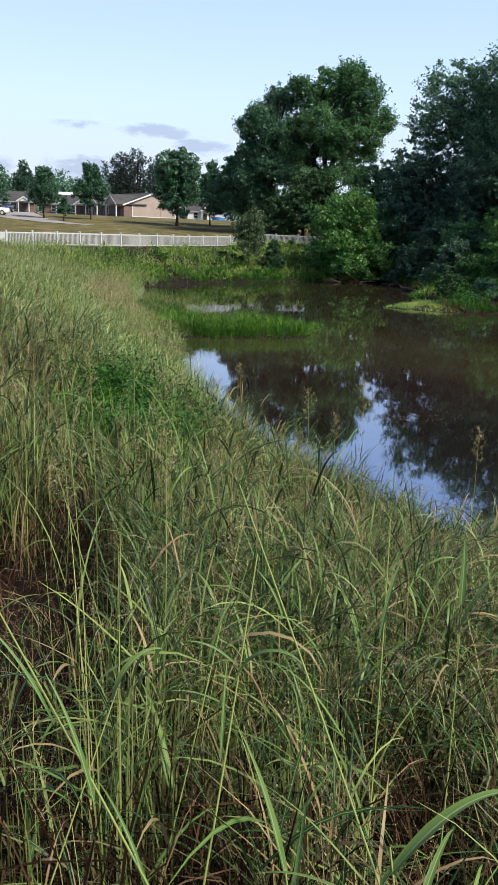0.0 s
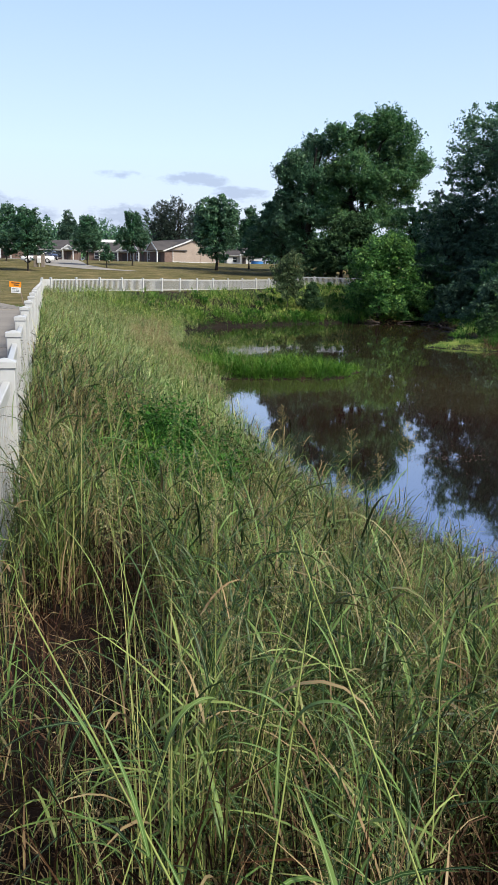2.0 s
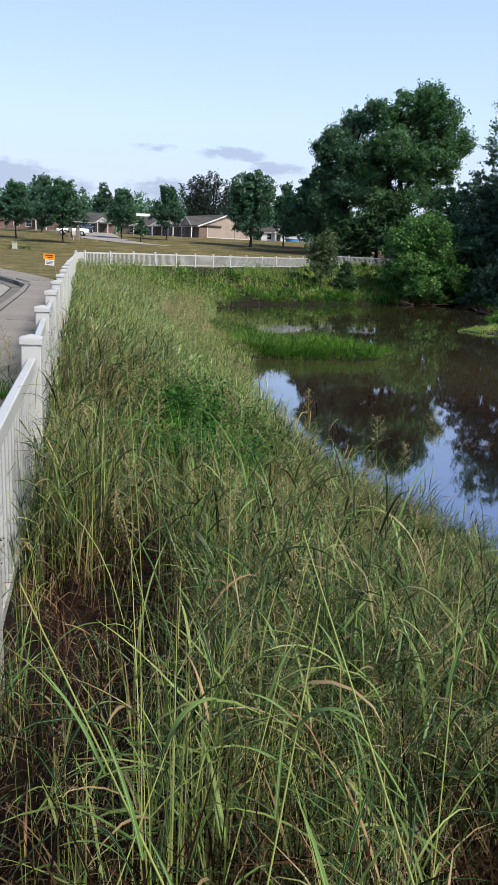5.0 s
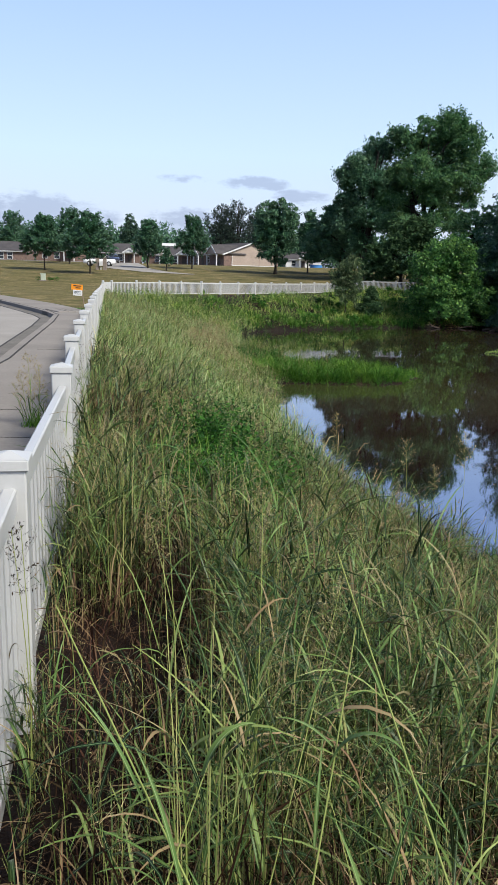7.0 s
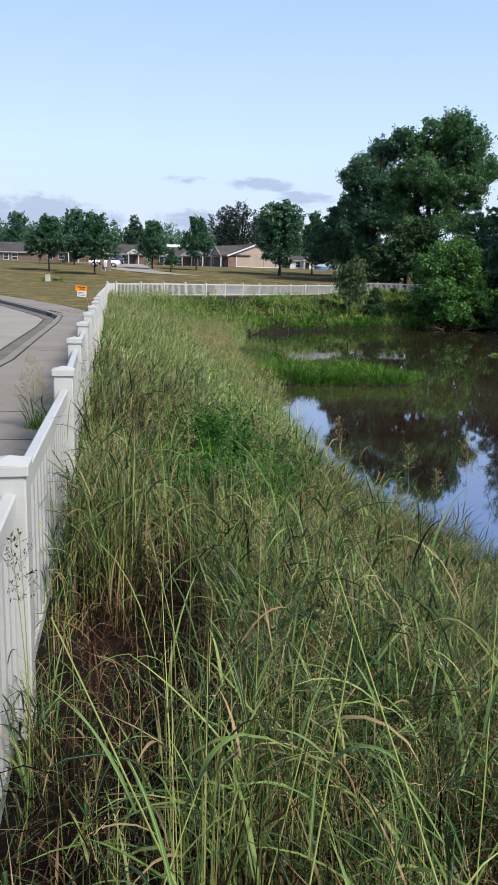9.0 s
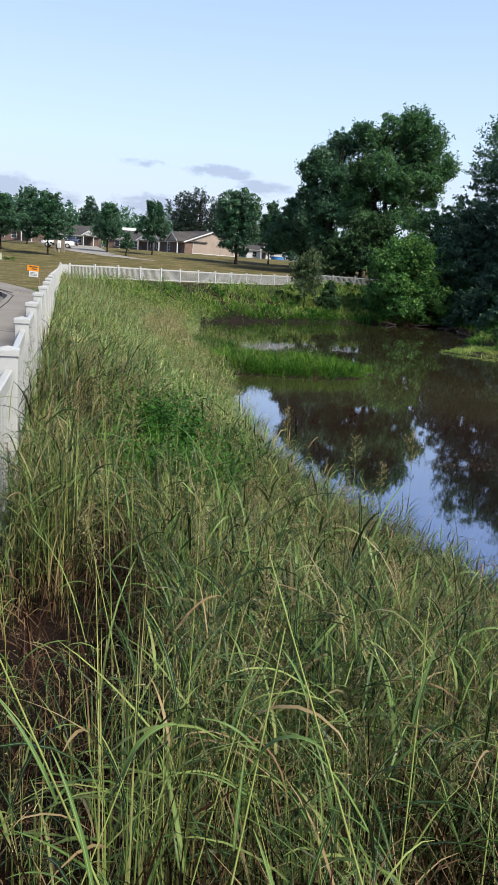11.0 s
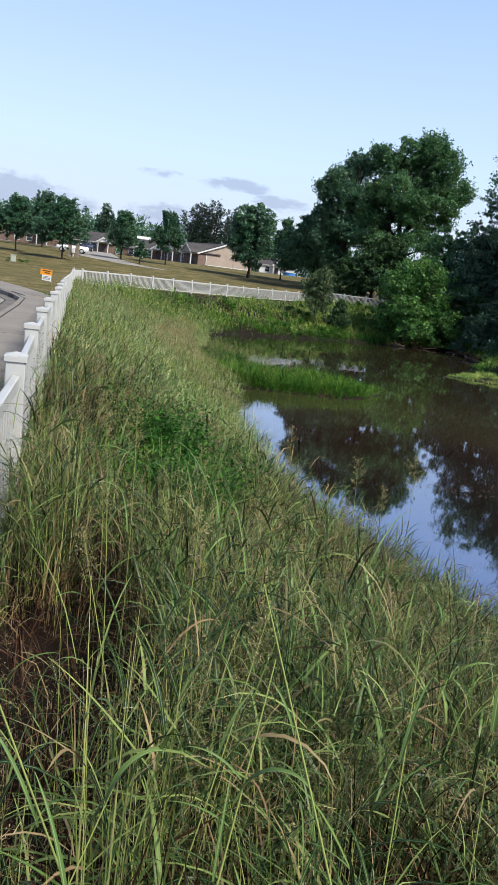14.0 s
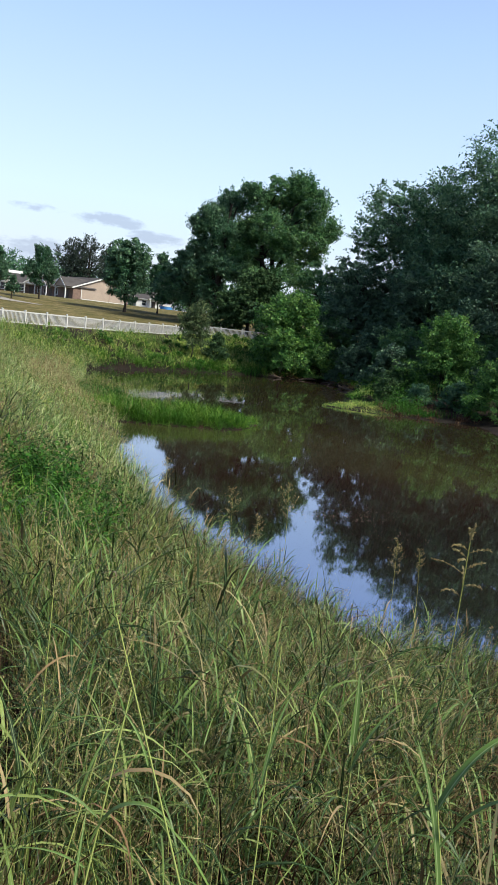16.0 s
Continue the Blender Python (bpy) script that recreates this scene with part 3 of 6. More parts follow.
ROUND = [(0, 0, 0.46, 0.34, 0.34, 0.36), (-0.22, 0.05, 0.37, 0.23, 0.23, 0.22), (0.23, -0.05, 0.39, 0.23, 0.23, 0.22), (0.02, 0, 0.74, 0.19, 0.19, 0.20), (-0.07, 0, 0.84, 0.08, 0.08, 0.13), (0.09, 0, 0.82, 0.08, 0.08, 0.12)]
TALL = [(0, 0, 0.5, 0.2, 0.2, 0.34), (0.05, 0, 0.72, 0.14, 0.14, 0.22), (-0.07, 0, 0.6, 0.14, 0.14, 0.2), (0, 0, 0.88, 0.07, 0.07, 0.11)]
BROAD = [(0, 0, 0.50, 0.42, 0.36, 0.34), (-0.25, 0.1, 0.42, 0.25, 0.25, 0.24), (0.27, -0.05, 0.45, 0.24, 0.24, 0.24), (0.06, 0, 0.78, 0.24, 0.22, 0.18), (-0.1, 0, 0.72, 0.2, 0.2, 0.16)]

FULL = [(0, 0, 0.54, 0.32, 0.32, 0.32), (-0.25, 0.05, 0.46, 0.22, 0.22, 0.21), (0.23, -0.05, 0.50, 0.21, 0.21, 0.20), (0.02, 0, 0.77, 0.20, 0.20, 0.18), (-0.07, 0, 0.87, 0.08, 0.08, 0.11), (0.09, 0, 0.85, 0.08, 0.08, 0.11)]
LIGHT = [(0, 0, 0.54, 0.25, 0.25, 0.30), (-0.16, 0.03, 0.46, 0.16, 0.16, 0.18), (0.17, -0.03, 0.48, 0.16, 0.16, 0.18), (0.02, 0, 0.76, 0.16, 0.16, 0.19), (-0.07, 0, 0.86, 0.07, 0.07, 0.12), (0.09, 0, 0.84, 0.07, 0.07, 0.11)]

YARD = "young trees along the far lawn"
for x, y, tall, kind, leaf, count, mat, seed in (
        (-57.0, 188, 12.6, ROUND, 0.149, 26505, L_DARK, 11), (-26.5, 100, 7.1, FULL, 0.108, 28785, L_DARK, 12),
        (-27.6, 118, 8.4, FULL, 0.115, 19950, L_DARK, 13), (-19.7, 95, 7.6, FULL, 0.108, 30922, L_DARK, 14),
        (-14.7, 110, 6.9, LIGHT, 0.108, 20000, L_DARK, 15), (-11.6, 105, 3.2, LIGHT, 0.086, 7980, L_DARK, 16),
        (-8.8, 112, 7.7, LIGHT, 0.115, 20000, L_DARK, 17), (7.5, 110, 8.6, TALL, 0.115, 19950, L_DARK, 19)):
    tree("yard_tree", (x, y, float(height(x, y)) - 0.05), tall, kind, leaf, count, mat, "young broadleaf lawn tree with a dense dark green crown", seed, 0.10, 0.7, "tree", 0.08, YARD, reach=1.7, ragged=0.15)
tree("yard_tree", (2.8, 105, float(height(2.8, 105)) - 0.05), 10.2, [(0, 0, 0.50, 0.30, 0.30, 0.40), (-0.10, 0, 0.66, 0.2, 0.2, 0.26), (0.10, 0, 0.68, 0.2, 0.2, 0.26)], 0.16, 26000, L_DARK, "dense round dark green lawn tree by the house", 18, 0.18, 0.7, "tree", 0.10, YARD)
tree("cedar_tree", (-29.8, 190, 3.0), 12.2, TALL, 0.187, 9300, L_PINE_AND_SHADE, "slender dark cedar rising above the far woods", 20, 0.2, 0.9, "tree", 0.1)
for dx, tall, wide, seed in ((-1.9, 13.6, 1.0, 21), (1.5, 14.4, 1.0, 22), (6.2, 13.6, 0.62, 23)):
    tree("grove_tree", (-5.4 + dx, 172 + abs(dx), 3.4), tall, [(x * wide, y, z, q * wide, q, q * 1.25) for x, y, z, q in ((0, 0, 0.52, 0.18), (0.13, 0, 0.70, 0.15), (-0.15, 0, 0.66, 0.16), (0.0, 0, 0.82, 0.13), (-0.18, 0, 0.48, 0.14), (0.18, 0, 0.5, 0.14), (0, 0, 0.34, 0.16))], 0.105, 24000, L_GROVE, "tall thin-crowned tree behind the houses", seed, 0.25, 0.9, "tree", 0.06, "grove behind the houses", fork=4, per=40, reach=2.2)
tree("maple_tree", (11.3, 105, 2.2), 9.4, BROAD, 0.16, 21000, L_DARK, "dark spreading lawn tree near the large one", 24, 0.2, 0.7, "tree", 0.11)


def lobes_round(x0, z0, tall, spots, seed, deep=2.2):
    """Lobes from (x, z, radius) in the world, spread in depth, as shares of the height."""
    r = np.random.default_rng(seed)
    return [((x - x0) / tall, r.uniform(-deep, deep) / tall, (z - z0) / tall, q / tall, q * 1.1 / tall, q * 0.85 / tall) for x, z, q in spots]


tree("large_tree", (19.1, 92, 1.3), 18.7, lobes_round(19.1, 1.3, 18.7, ((21.4, 18.3, 1.9), (19.2, 17.6, 2.1), (23.2, 16.4, 2.1), (17.3, 16.2, 2.0), (24.9, 14.7, 1.9), (20.5, 15.6, 2.5), (22.4, 13.5, 2.4), (18.2, 13.2, 2.4), (24.5, 12.4, 1.5), (16.2, 13.2, 1.8), (20.2, 11.0, 1.9), (22.8, 10.5, 1.3), (17.4, 9.4, 1.7), (26.0, 14.0, 1.1), (21.6, 8.6, 1.4), (23.6, 8.2, 1.3), (19.8, 6.0, 1.5), (24.6, 10.6, 1.0), (15.6, 10.0, 1.8), (17.6, 11.4, 1.6), (16.6, 7.4, 1.6), (14.2, 10.2, 1.5), (21.0, 12.4, 1.6), (22.2, 19.4, 1.0), (15.9, 17.2, 1.1), (19.6, 8.0, 1.2)), 30),
     0.135, 118000, L_TREE, "very large spreading tree with gaps of sky in its crown", 30, 0.5, 0.8, "tree", 0.060, fork=3, per=52, reach=1.75, ragged=0.13)
tree("large_tree", (12.8, 93, 1.3), 16.6, lobes_round(12.8, 1.3, 16.6, ((10.6, 12.8, 1.5), (12.2, 14.1, 1.8), (14.2, 16.0, 1.9), (13.2, 12.2, 1.9), (10.7, 10.2, 1.7), (12.6, 8.8, 2.0), (15.2, 12.4, 1.8), (10.3, 7.4, 1.5), (14.6, 8.2, 1.7), (12.0, 5.6, 1.6), (11.2, 14.2, 1.0), (15.6, 17.3, 0.9)), 33),
     0.13, 70000, L_DARK, "tall dark tree grown together with a larger one", 33, 0.35, 0.85, "tree", 0.065, fork=3, per=50, reach=1.75, ragged=0.13)
tree("cedar_tree", (15.6, 84, 0.9), 7.8, [(0, 0, 0.4, 0.45, 0.4, 0.34), (0.1, 0, 0.7, 0.34, 0.3, 0.25), (-0.3, 0, 0.3, 0.3, 0.3, 0.28)], 0.15, 24000, L_CEDAR, "dark dense cedar standing before the large tree", 31, 0.2, 0.8, "tree", 0.11)
tree("maple_tree", (10.3, 96, 1.5), 9.5, BROAD, 0.16, 24000, L_DARK, "dark spreading tree on the lawn beside the large one", 32, 0.25, 0.7, "tree", 0.10)

# wooded bank on the far right of the pond
WOOD = "trees of the wooded bank"
for nm, x, y, z, tall, kind, leaf, count, mat, seed, label in (
        ("bank_tree", 29.8, 73, 0.2, 17.8, BROAD, 0.138, 92000, L_DARK, 40, "tall dark broadleaf tree on the wooded bank"),
        ("bank_tree", 35.6, 63, 0.2, 22.4, BROAD, 0.134, 84000, L_DARK, 41, "tallest dark tree of the wooded bank"),
        # lower trees take the darker leaf colour in place of shade
        ("bank_tree", 23.4, 71, -0.6, 10.8, BROAD, 0.12, 36000, L_PINE_AND_SHADE, 42, "dark mid-height tree on the wooded bank"),
        ("bank_tree", 27.2, 64, -0.6, 9.5, BROAD, 0.12, 36000, L_PINE_AND_SHADE, 43, "dark low-crowned tree over the pond edge"),
        ("bank_tree", 30.5, 56, -0.4, 12.0, BROAD, 0.12, 36000, L_PINE_AND_SHADE, 44, "dark tree leaning over the wooded bank"),
        ("bank_tree", 33.0, 48, -0.3, 12.0, BROAD, 0.12, 30000, L_PINE_AND_SHADE, 45, "dark tree leaning over the wooded bank"),
        ("bank_tree", 22.6, 80, 0.4, 9.6, BROAD, 0.12, 22000, L_TREE, 47, "smaller green tree between the large tree and the bank wood"),
        ("bank_tree", 33.0, 67, 0.2, 19.6, BROAD, 0.122, 74000, L_DARK, 46, "dark full-crowned tree on the wooded bank")):
    tree(nm, (x, y, z), tall, rough_lobes(seed, 24, 0.36, 0.14, 0.83, (0.16, 0.23), 0.5), leaf, count, mat, label, seed, 0.3, 0.75, "tree", 0.088, WOOD, fork=2, per=60, lay=0.5, reach=1.25, ragged=0.05)
for nm, x, y, z, tall, leaf, count, mat, seed, label in (
        ("shrub", 16.0, 67.2, -2.2, 7.6, 0.12, 42000, L_BRIGHT, 50, "large bright green rounded shrub at the water"),
        ("shrub", 23.9, 51.0, -1.9, 6.4, 0.085, 32000, L_BRIGHT, 51, "upright light green shrub on the bank"),
        ("shrub", 23.6, 42.0, -2.35, 4.2, 0.07, 28000, L_BRIGHT, 52, "yellow-green shrub at the water's edge"),
        # undergrowth in that darker green likewise has shade put into its colour
        ("shrub", 21.4, 63.5, -2.1, 3.6, 0.09, 16000, L_PINE_AND_SHADE, 61, "dark undergrowth shrub low over the water"),
        ("shrub", 22.0, 57.0, -2.1, 3.8, 0.09, 16000, L_PINE_AND_SHADE, 62, "dark undergrowth shrub low over the water"),
        ("shrub", 20.8, 51.5, -2.1, 2.4, 0.08, 14000, L_CEDAR, 63, "dark undergrowth shrub low over the water"),
        ("shrub", 24.4, 61, -1.6, 5.0, 0.094, 23870, L_TREE, 53, "dark green undergrowth shrub on the bank"),
        ("shrub", 28.0, 53, -1.4, 4.6, 0.094, 19530, L_TREE, 54, "dark green undergrowth shrub on the bank"),
        ("shrub", 21.0, 70.0, -1.6, 5.4, 0.094, 21700, L_TREE, 55, "dark green undergrowth shrub on the bank"),
        ("shrub", 24.6, 66.5, -1.7, 5.6, 0.094, 21700, L_PINE_AND_SHADE, 58, "dark undergrowth shrub below the bank trees"),
        ("shrub", 27.2, 58.0, -1.5, 5.8, 0.094, 21700, L_PINE_AND_SHADE, 59, "dark undergrowth shrub below the bank trees"),
        ("shrub", 20.2, 46.2, -2.2, 1.7, 0.07, 10000, L_DARK, 64, "dark low shrub overhanging the water"),
        ("shrub", 22.0, 44.6, -2.2, 2.1, 0.07, 13000, L_DARK, 65, "dark low shrub overhanging the water"),
        ("shrub", 18.9, 48.6, -2.1, 1.7, 0.06, 11000, L_CEDAR, 66, "dark low shrub behind the grassy point"),
        ("shrub", 29.0, 48.5, -1.2, 6.0, 0.094, 19530, L_PINE_AND_SHADE, 60, "dark undergrowth shrub below the bank trees")):
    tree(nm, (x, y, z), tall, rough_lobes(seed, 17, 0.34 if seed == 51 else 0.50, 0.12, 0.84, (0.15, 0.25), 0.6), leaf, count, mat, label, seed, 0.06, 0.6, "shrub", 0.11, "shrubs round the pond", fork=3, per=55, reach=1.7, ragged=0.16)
tree("willow_sapling", (7.67, 65.2, float(height(7.67, 65.2)) - 0.03), 5.2, [(0, 0, 0.45, 0.24, 0.24, 0.36), (0.06, 0, 0.7, 0.2, 0.2, 0.24), (-0.12, 0, 0.6, 0.14, 0.14, 0.2), (0.14, 0, 0.45, 0.14, 0.14, 0.2)], 0.065, 6500, L_YOUNG, "young narrow-leaved willow on the far bank", 56, 0.04, 0.95, "tree", 0.10, droop=1.4, per=26, reach=2.2, ragged=0.3, long=4.5)
tree("cedar_shrub", (9.95, 66.4, float(height(9.95, 66.4)) - 0.03), 2.6, [(0, 0, 0.3, 0.45, 0.45, 0.25), (0, 0, 0.6, 0.28, 0.28, 0.25), (0, 0, 0.85, 0.12, 0.12, 0.14)], 0.08, 9000, L_CEDAR, "small dark conical cedar shrub on the bank", 57, 0.05, 0.8, "shrub", 0.2)


# far woods that close the horizon
def far_woods():
    r = np.random.default_rng(70)
    c, near_part, far_part = [], [], []
    for a in np.concatenate([np.arange(-100, -42, 1.1), np.arange(-42, 22, 0.38), np.arange(22, 90, 1.1)]):
        d, tall = r.uniform(205, 260), r.uniform(9, 14.5)
        fine = -42 <= a < 22
        k = 540 if fine else 80
        u = r.normal(size=(k, 3))
        u *= (r.random((k, 1)) ** 0.4) / np.linalg.norm(u, axis=1, keepdims=True)
        (near_part if fine else far_part).append(u * (3.6, 3.2, tall * 0.5) + (d * math.sin(radians(a)), d * math.cos(radians(a)), 2.4 + tall * 0.5))
    return joined([leaves_arrays(np.concatenate(near_part), 0.48, r), leaves_arrays(np.concatenate(far_part), 1.2, r)])


put("far_woods", arrays_mesh("far_woods", *far_woods()), L_DARK, label="dark line of distant woods along the horizon", category="woods", kind="stuff")


# ---- houses ----
M_GLASS = material("window_glass", 0.08, 0.0, 0.6)[0]
M_GLASS.node_tree.nodes["Principled BSDF"].inputs["Base Color"].default_value = (0.02, 0.025, 0.03, 1)
M_DOOR = surface("painted_door", [(0.3, (0.05, 0.04, 0.04)), (0.7, (0.09, 0.07, 0.06))], 3, 30, 0.6, 0.1, 0.003)


def window(parent, m, w, h):
    """Sash window in the local x-z plane, facing -y."""
    bm = bmesh.new()
    for x0, x1, z0, z1 in ((-w / 2 - 0.08, w / 2 + 0.08, h, h + 0.09), (-w / 2 - 0.08, w / 2 + 0.08, -0.09, 0), (-w / 2 - 0.08, -w / 2, 0, h), (w / 2, w / 2 + 0.08, 0, h), (-w / 2, w / 2, h / 2 - 0.03, h / 2 + 0.03)):
        box(bm, x0, x1, -0.06, 0.03, z0, z1, 0.0, m)
    f = part("window", bm, M_TRIM, parent)
    part("pane", boxed(-w / 2, w / 2, -0.02, 0.01, 0, h, 0.0, m), M_GLASS, f)


def house(name, x, y, z, turn, length, depth, label, wall, gable, front=(), porch=(), rise=1.9, eave=2.55, roof=None):
    """A bungalow: its long side along local x, its front towards local -y; gable ends at both x ends."""
    h = thing(name, pose(x, y, z, 0, 0, turn), label, "house", "bungalows beyond the lawn")
    part("wall", boxed(0, length, 0, depth, -0.8, eave), wall, h)
    for e in (0, 1):
        bm = bmesh.new()
        x0, x1 = (0.0, 0.12) if e == 0 else (length - 0.12, length)
        a = [bm.verts.new((x0 - (0.02 if e == 0 else 0), yy, zz)) for yy, zz in ((0, eave), (depth, eave), (depth / 2, eave + rise))]
        c = [bm.verts.new((x1 + (0.02 if e == 1 else 0), yy, zz)) for yy, zz in ((0, eave), (depth, eave), (depth / 2, eave + rise))]
        bm.faces.new(a)
        bm.faces.new(c[::-1])
        for i in range(3):
            j = (i + 1) % 3
            bm.faces.new((a[i], a[j], c[j], c[i]))
        part("gable", bm, gable, h)
    slope = math.atan2(rise, depth / 2)
    run = math.hypot(rise, depth / 2) + 0.45
    for side in (0, 1):
        m = Matrix.Translation((0, depth / 2, eave + rise + 0.1)) @ (Matrix.Rotation(math.pi, 4, "Z") @ Matrix.Translation((-length, 0, 0)) if side else Matrix.Identity(4)) @ Matrix.Rotation(slope, 4, "X")
        rf = part("roof", boxed(-0.4, length + 0.4, -run, 0.06, -0.08, 0.06, 0.0, m), roof or M_ROOF, h)
        part("fascia", boxed(-0.43, length + 0.43, -run - 0.05, -run, -0.16, 0.075, 0.0, m), M_TRIM, rf)
        part("rake", boxed(-0.45, -0.4, -run, 0.02, -0.17, 0.085, 0.0, m), M_TRIM, rf)
        part("rake", boxed(length + 0.4, length + 0.45, -run, 0.02, -0.17, 0.085, 0.0, m), M_TRIM, rf)
    for wx, w, wh in front:
        window(h, pose(wx, 0, 0.9), w, wh)
    for px, w, up in porch:
        back = 1.9 + up * depth / (2 * rise)
        part("door", boxed(px - 0.45, px + 0.45, -0.05, 0.02, 0, 2.05), M_DOOR, h)
        for s in (-1, 1):
            part("porch_post", boxed(px + s * w / 2 - 0.1, px + s * w / 2 + 0.1, -1.7, -1.5, -0.6, eave, 0.01), M_TRIM, h)
        bm = bmesh.new()
        trim = bmesh.new()
        for s in (-1, 1):
            m = Matrix.Translation((px, -1.9, eave + up)) @ Matrix.Scale(s, 4, (1, 0, 0)) @ Matrix.Rotation(math.atan2(up, w / 2 + 0.4), 4, "Y")
            box(bm, 0, math.hypot(up, w / 2 + 0.4), 0, back, -0.05, 0.06, 0.0, m)
            box(trim, 0, math.hypot(up, w / 2 + 0.4), -0.05, 0, -0.2, 0.08, 0.0, m)
        pr = part("porch_roof", bm, M_ROOF, h)
        part("rake", trim, M_TRIM, pr)
        bm = bmesh.new()
        f0 = [bm.verts.new((px + dx, yy, eave + dz)) for yy in (-1.75, -1.65) for dx, dz in ((-w / 2 - 0.2, 0), (w / 2 + 0.2, 0), (0, up - 0.08))]
        for f in ((0, 1, 2), (5, 4, 3), (0, 3, 4, 1), (1, 4, 5, 2), (2, 5, 3, 0)):
            bm.faces.new([f0[i] for i in f])
        part("porch_gable", bm, M_SIDING if up > 1.2 else M_TRIM, pr)
    return h


home = house("house", -13.0, 169.2, 2.9, -60, 14, 12.6, "tan bungalow with a grey shingle roof and a siding gable end", M_BRICK, M_SIDING, ((2.2, 1.2, 1.2), (7.0, 1.2, 1.2)), ((11.8, 4.2, 1.8), (4.6, 2.2, 1.0)), 2.3)
part("siding", boxed(14.0, 14.04, 1.9, 11.6, 0.5, 2.55), M_SIDING, home, "tan horizontal siding")
for y0, y1, z0, z1 in ((1.78, 1.9, 0.38, 2.55), (11.6, 11.72, 0.38, 2.55), (1.9, 11.6, 0.38, 0.5)):
    part("corner_board", boxed(14.0, 14.06, y0, y1, z0, z1), M_TRIM, home)
row = house("house", -24.0, 181.0, 3.0, -8, 16, 9, "long brick bungalow row with white porch posts", M_BRICK, M_SIDING, ((2.0, 1.1, 1.3), (6.0, 1.1, 1.3), (10.2, 1.1, 1.3), (13.6, 1.1, 1.3)), ((4.0, 2.2, 1.0), (8.2, 2.2, 1.0), (12.0, 2.2, 1.0)), 1.9)
house("house", -34.6, 178.0, 3.1, 4, 8.6, 9, "brick bungalow with a grey roof and white trim", M_BRICK, M_SIDING, ((2.0, 1.1, 1.3), (4.4, 1.1, 1.3)), ((6.6, 2.2, 1.0),), 2.0)
house("house", -48.5, 176.0, 3.1, 2, 9.5, 9, "brick bungalow half hidden behind lawn trees", M_BRICK, M_SIDING, ((2.0, 1.1, 1.3), (4.6, 1.1, 1.3)), ((7.6, 2.2, 1.0),), 1.9)
house("house", -62.2, 165.0, 2.6, 6, 14.5, 9, "brick bungalow with white windows and a grey roof", M_BRICK, M_SIDING, ((9.2, 1.0, 1.3), (11.0, 1.0, 1.3), (3.0, 1.0, 1.3)), (), 1.9)
house("house", -29.0, 212.0, 3.2, 2, 15, 10, "large building with a pale metal roof behind the bungalows", M_SIDING, M_SIDING, ((3.0, 1.2, 1.3), (8.0, 1.2, 1.3)), (), 2.4, 3.6, M_TRIM)
house("house", 8.0, 200.0, 3.2, 3, 9.0, 8, "small white house far behind the lawn", M_TRIM, M_TRIM, ((2.0, 1.0, 1.2), (6.4, 1.0, 1.2)), ((4.4, 2.0, 1.0),), 1.8)


# ---- grass ----
def blade_arrays(root, tall, wide, head, tilt, curl, seg, r, across=2, twist=0.5):
    """Bent, tapering blades. root (N, 3); tall, wide, head, tilt, curl: (N,)."""
    k = len(root)
    s = np.linspace(0, 1, seg + 1)
    ang = tilt[:, None] + curl[:, None] * s[None] ** 1.6
    ds = tall[:, None] / seg
    out = np.concatenate([np.zeros((k, 1)), np.cumsum(np.sin(ang[:, :-1]) * ds, 1)], 1)
    up = np.concatenate([np.zeros((k, 1)), np.cumsum(np.cos(ang[:, :-1]) * ds, 1)], 1)
    ch, sh = np.cos(head)[:, None], np.sin(head)[:, None]
    p = np.stack([root[:, 0:1] + ch * out, root[:, 1:2] + sh * out, root[:, 2:3] + up], -1)
    tw = (r.normal(size=(k, 1)) * twist) * s[None] + r.normal(size=(k, 1)) * 0.3
    side = np.stack([-sh * np.cos(tw) + 0 * s, ch * np.cos(tw) + 0 * s, np.sin(tw)], -1)
    w = wide[:, None] * np.clip(0.55 + 1.4 * s, 0, 1) * np.clip(1.02 - s, 0.02, 1) ** 0.6
    fold = np.stack([-np.cos(ang) * ch, -np.cos(ang) * sh, np.sin(ang)], -1)
    cols, us = [], np.linspace(-0.5, 0.5, across)
    for u in us:
        cols.append(p + side * (w * u)[..., None] + fold * (w * abs(u) * 0.45)[..., None] * (across > 2))
    v = np.stack(cols, 2).reshape(-1, 3)
    i, j, c = np.meshgrid(np.arange(k), np.arange(seg), np.arange(across - 1), indexing="ij")
    o = (i * (seg + 1) + j) * across + c
    q = np.stack([o, o + 1, o + 1 + across, o + across], -1).reshape(-1, 4)
    uv = np.stack(np.broadcast_arrays((us + 0.5)[None, None, :], s[None, :, None] * np.ones((k, 1, 1))), -1).reshape(-1, 2)
    return v, q, uv


def scatter(r, count, x0, x1, y0, y1, keep):
    """Random places on the ground where keep(x, y, z) holds."""
    xs, ys = r.uniform(x0, x1, count), r.uniform(y0, y1, count)
    z = height(xs, ys)
    ok = keep(xs, ys, z)
    return np.stack([xs[ok], ys[ok], z[ok]], -1)


def fence_x(y):
    return -0.83 - 0.1845 * (y - 2.6)


def on_bank(x, y, z):
    return (z > WATER - 0.05) & (x > fence_x(y) + 0.08)


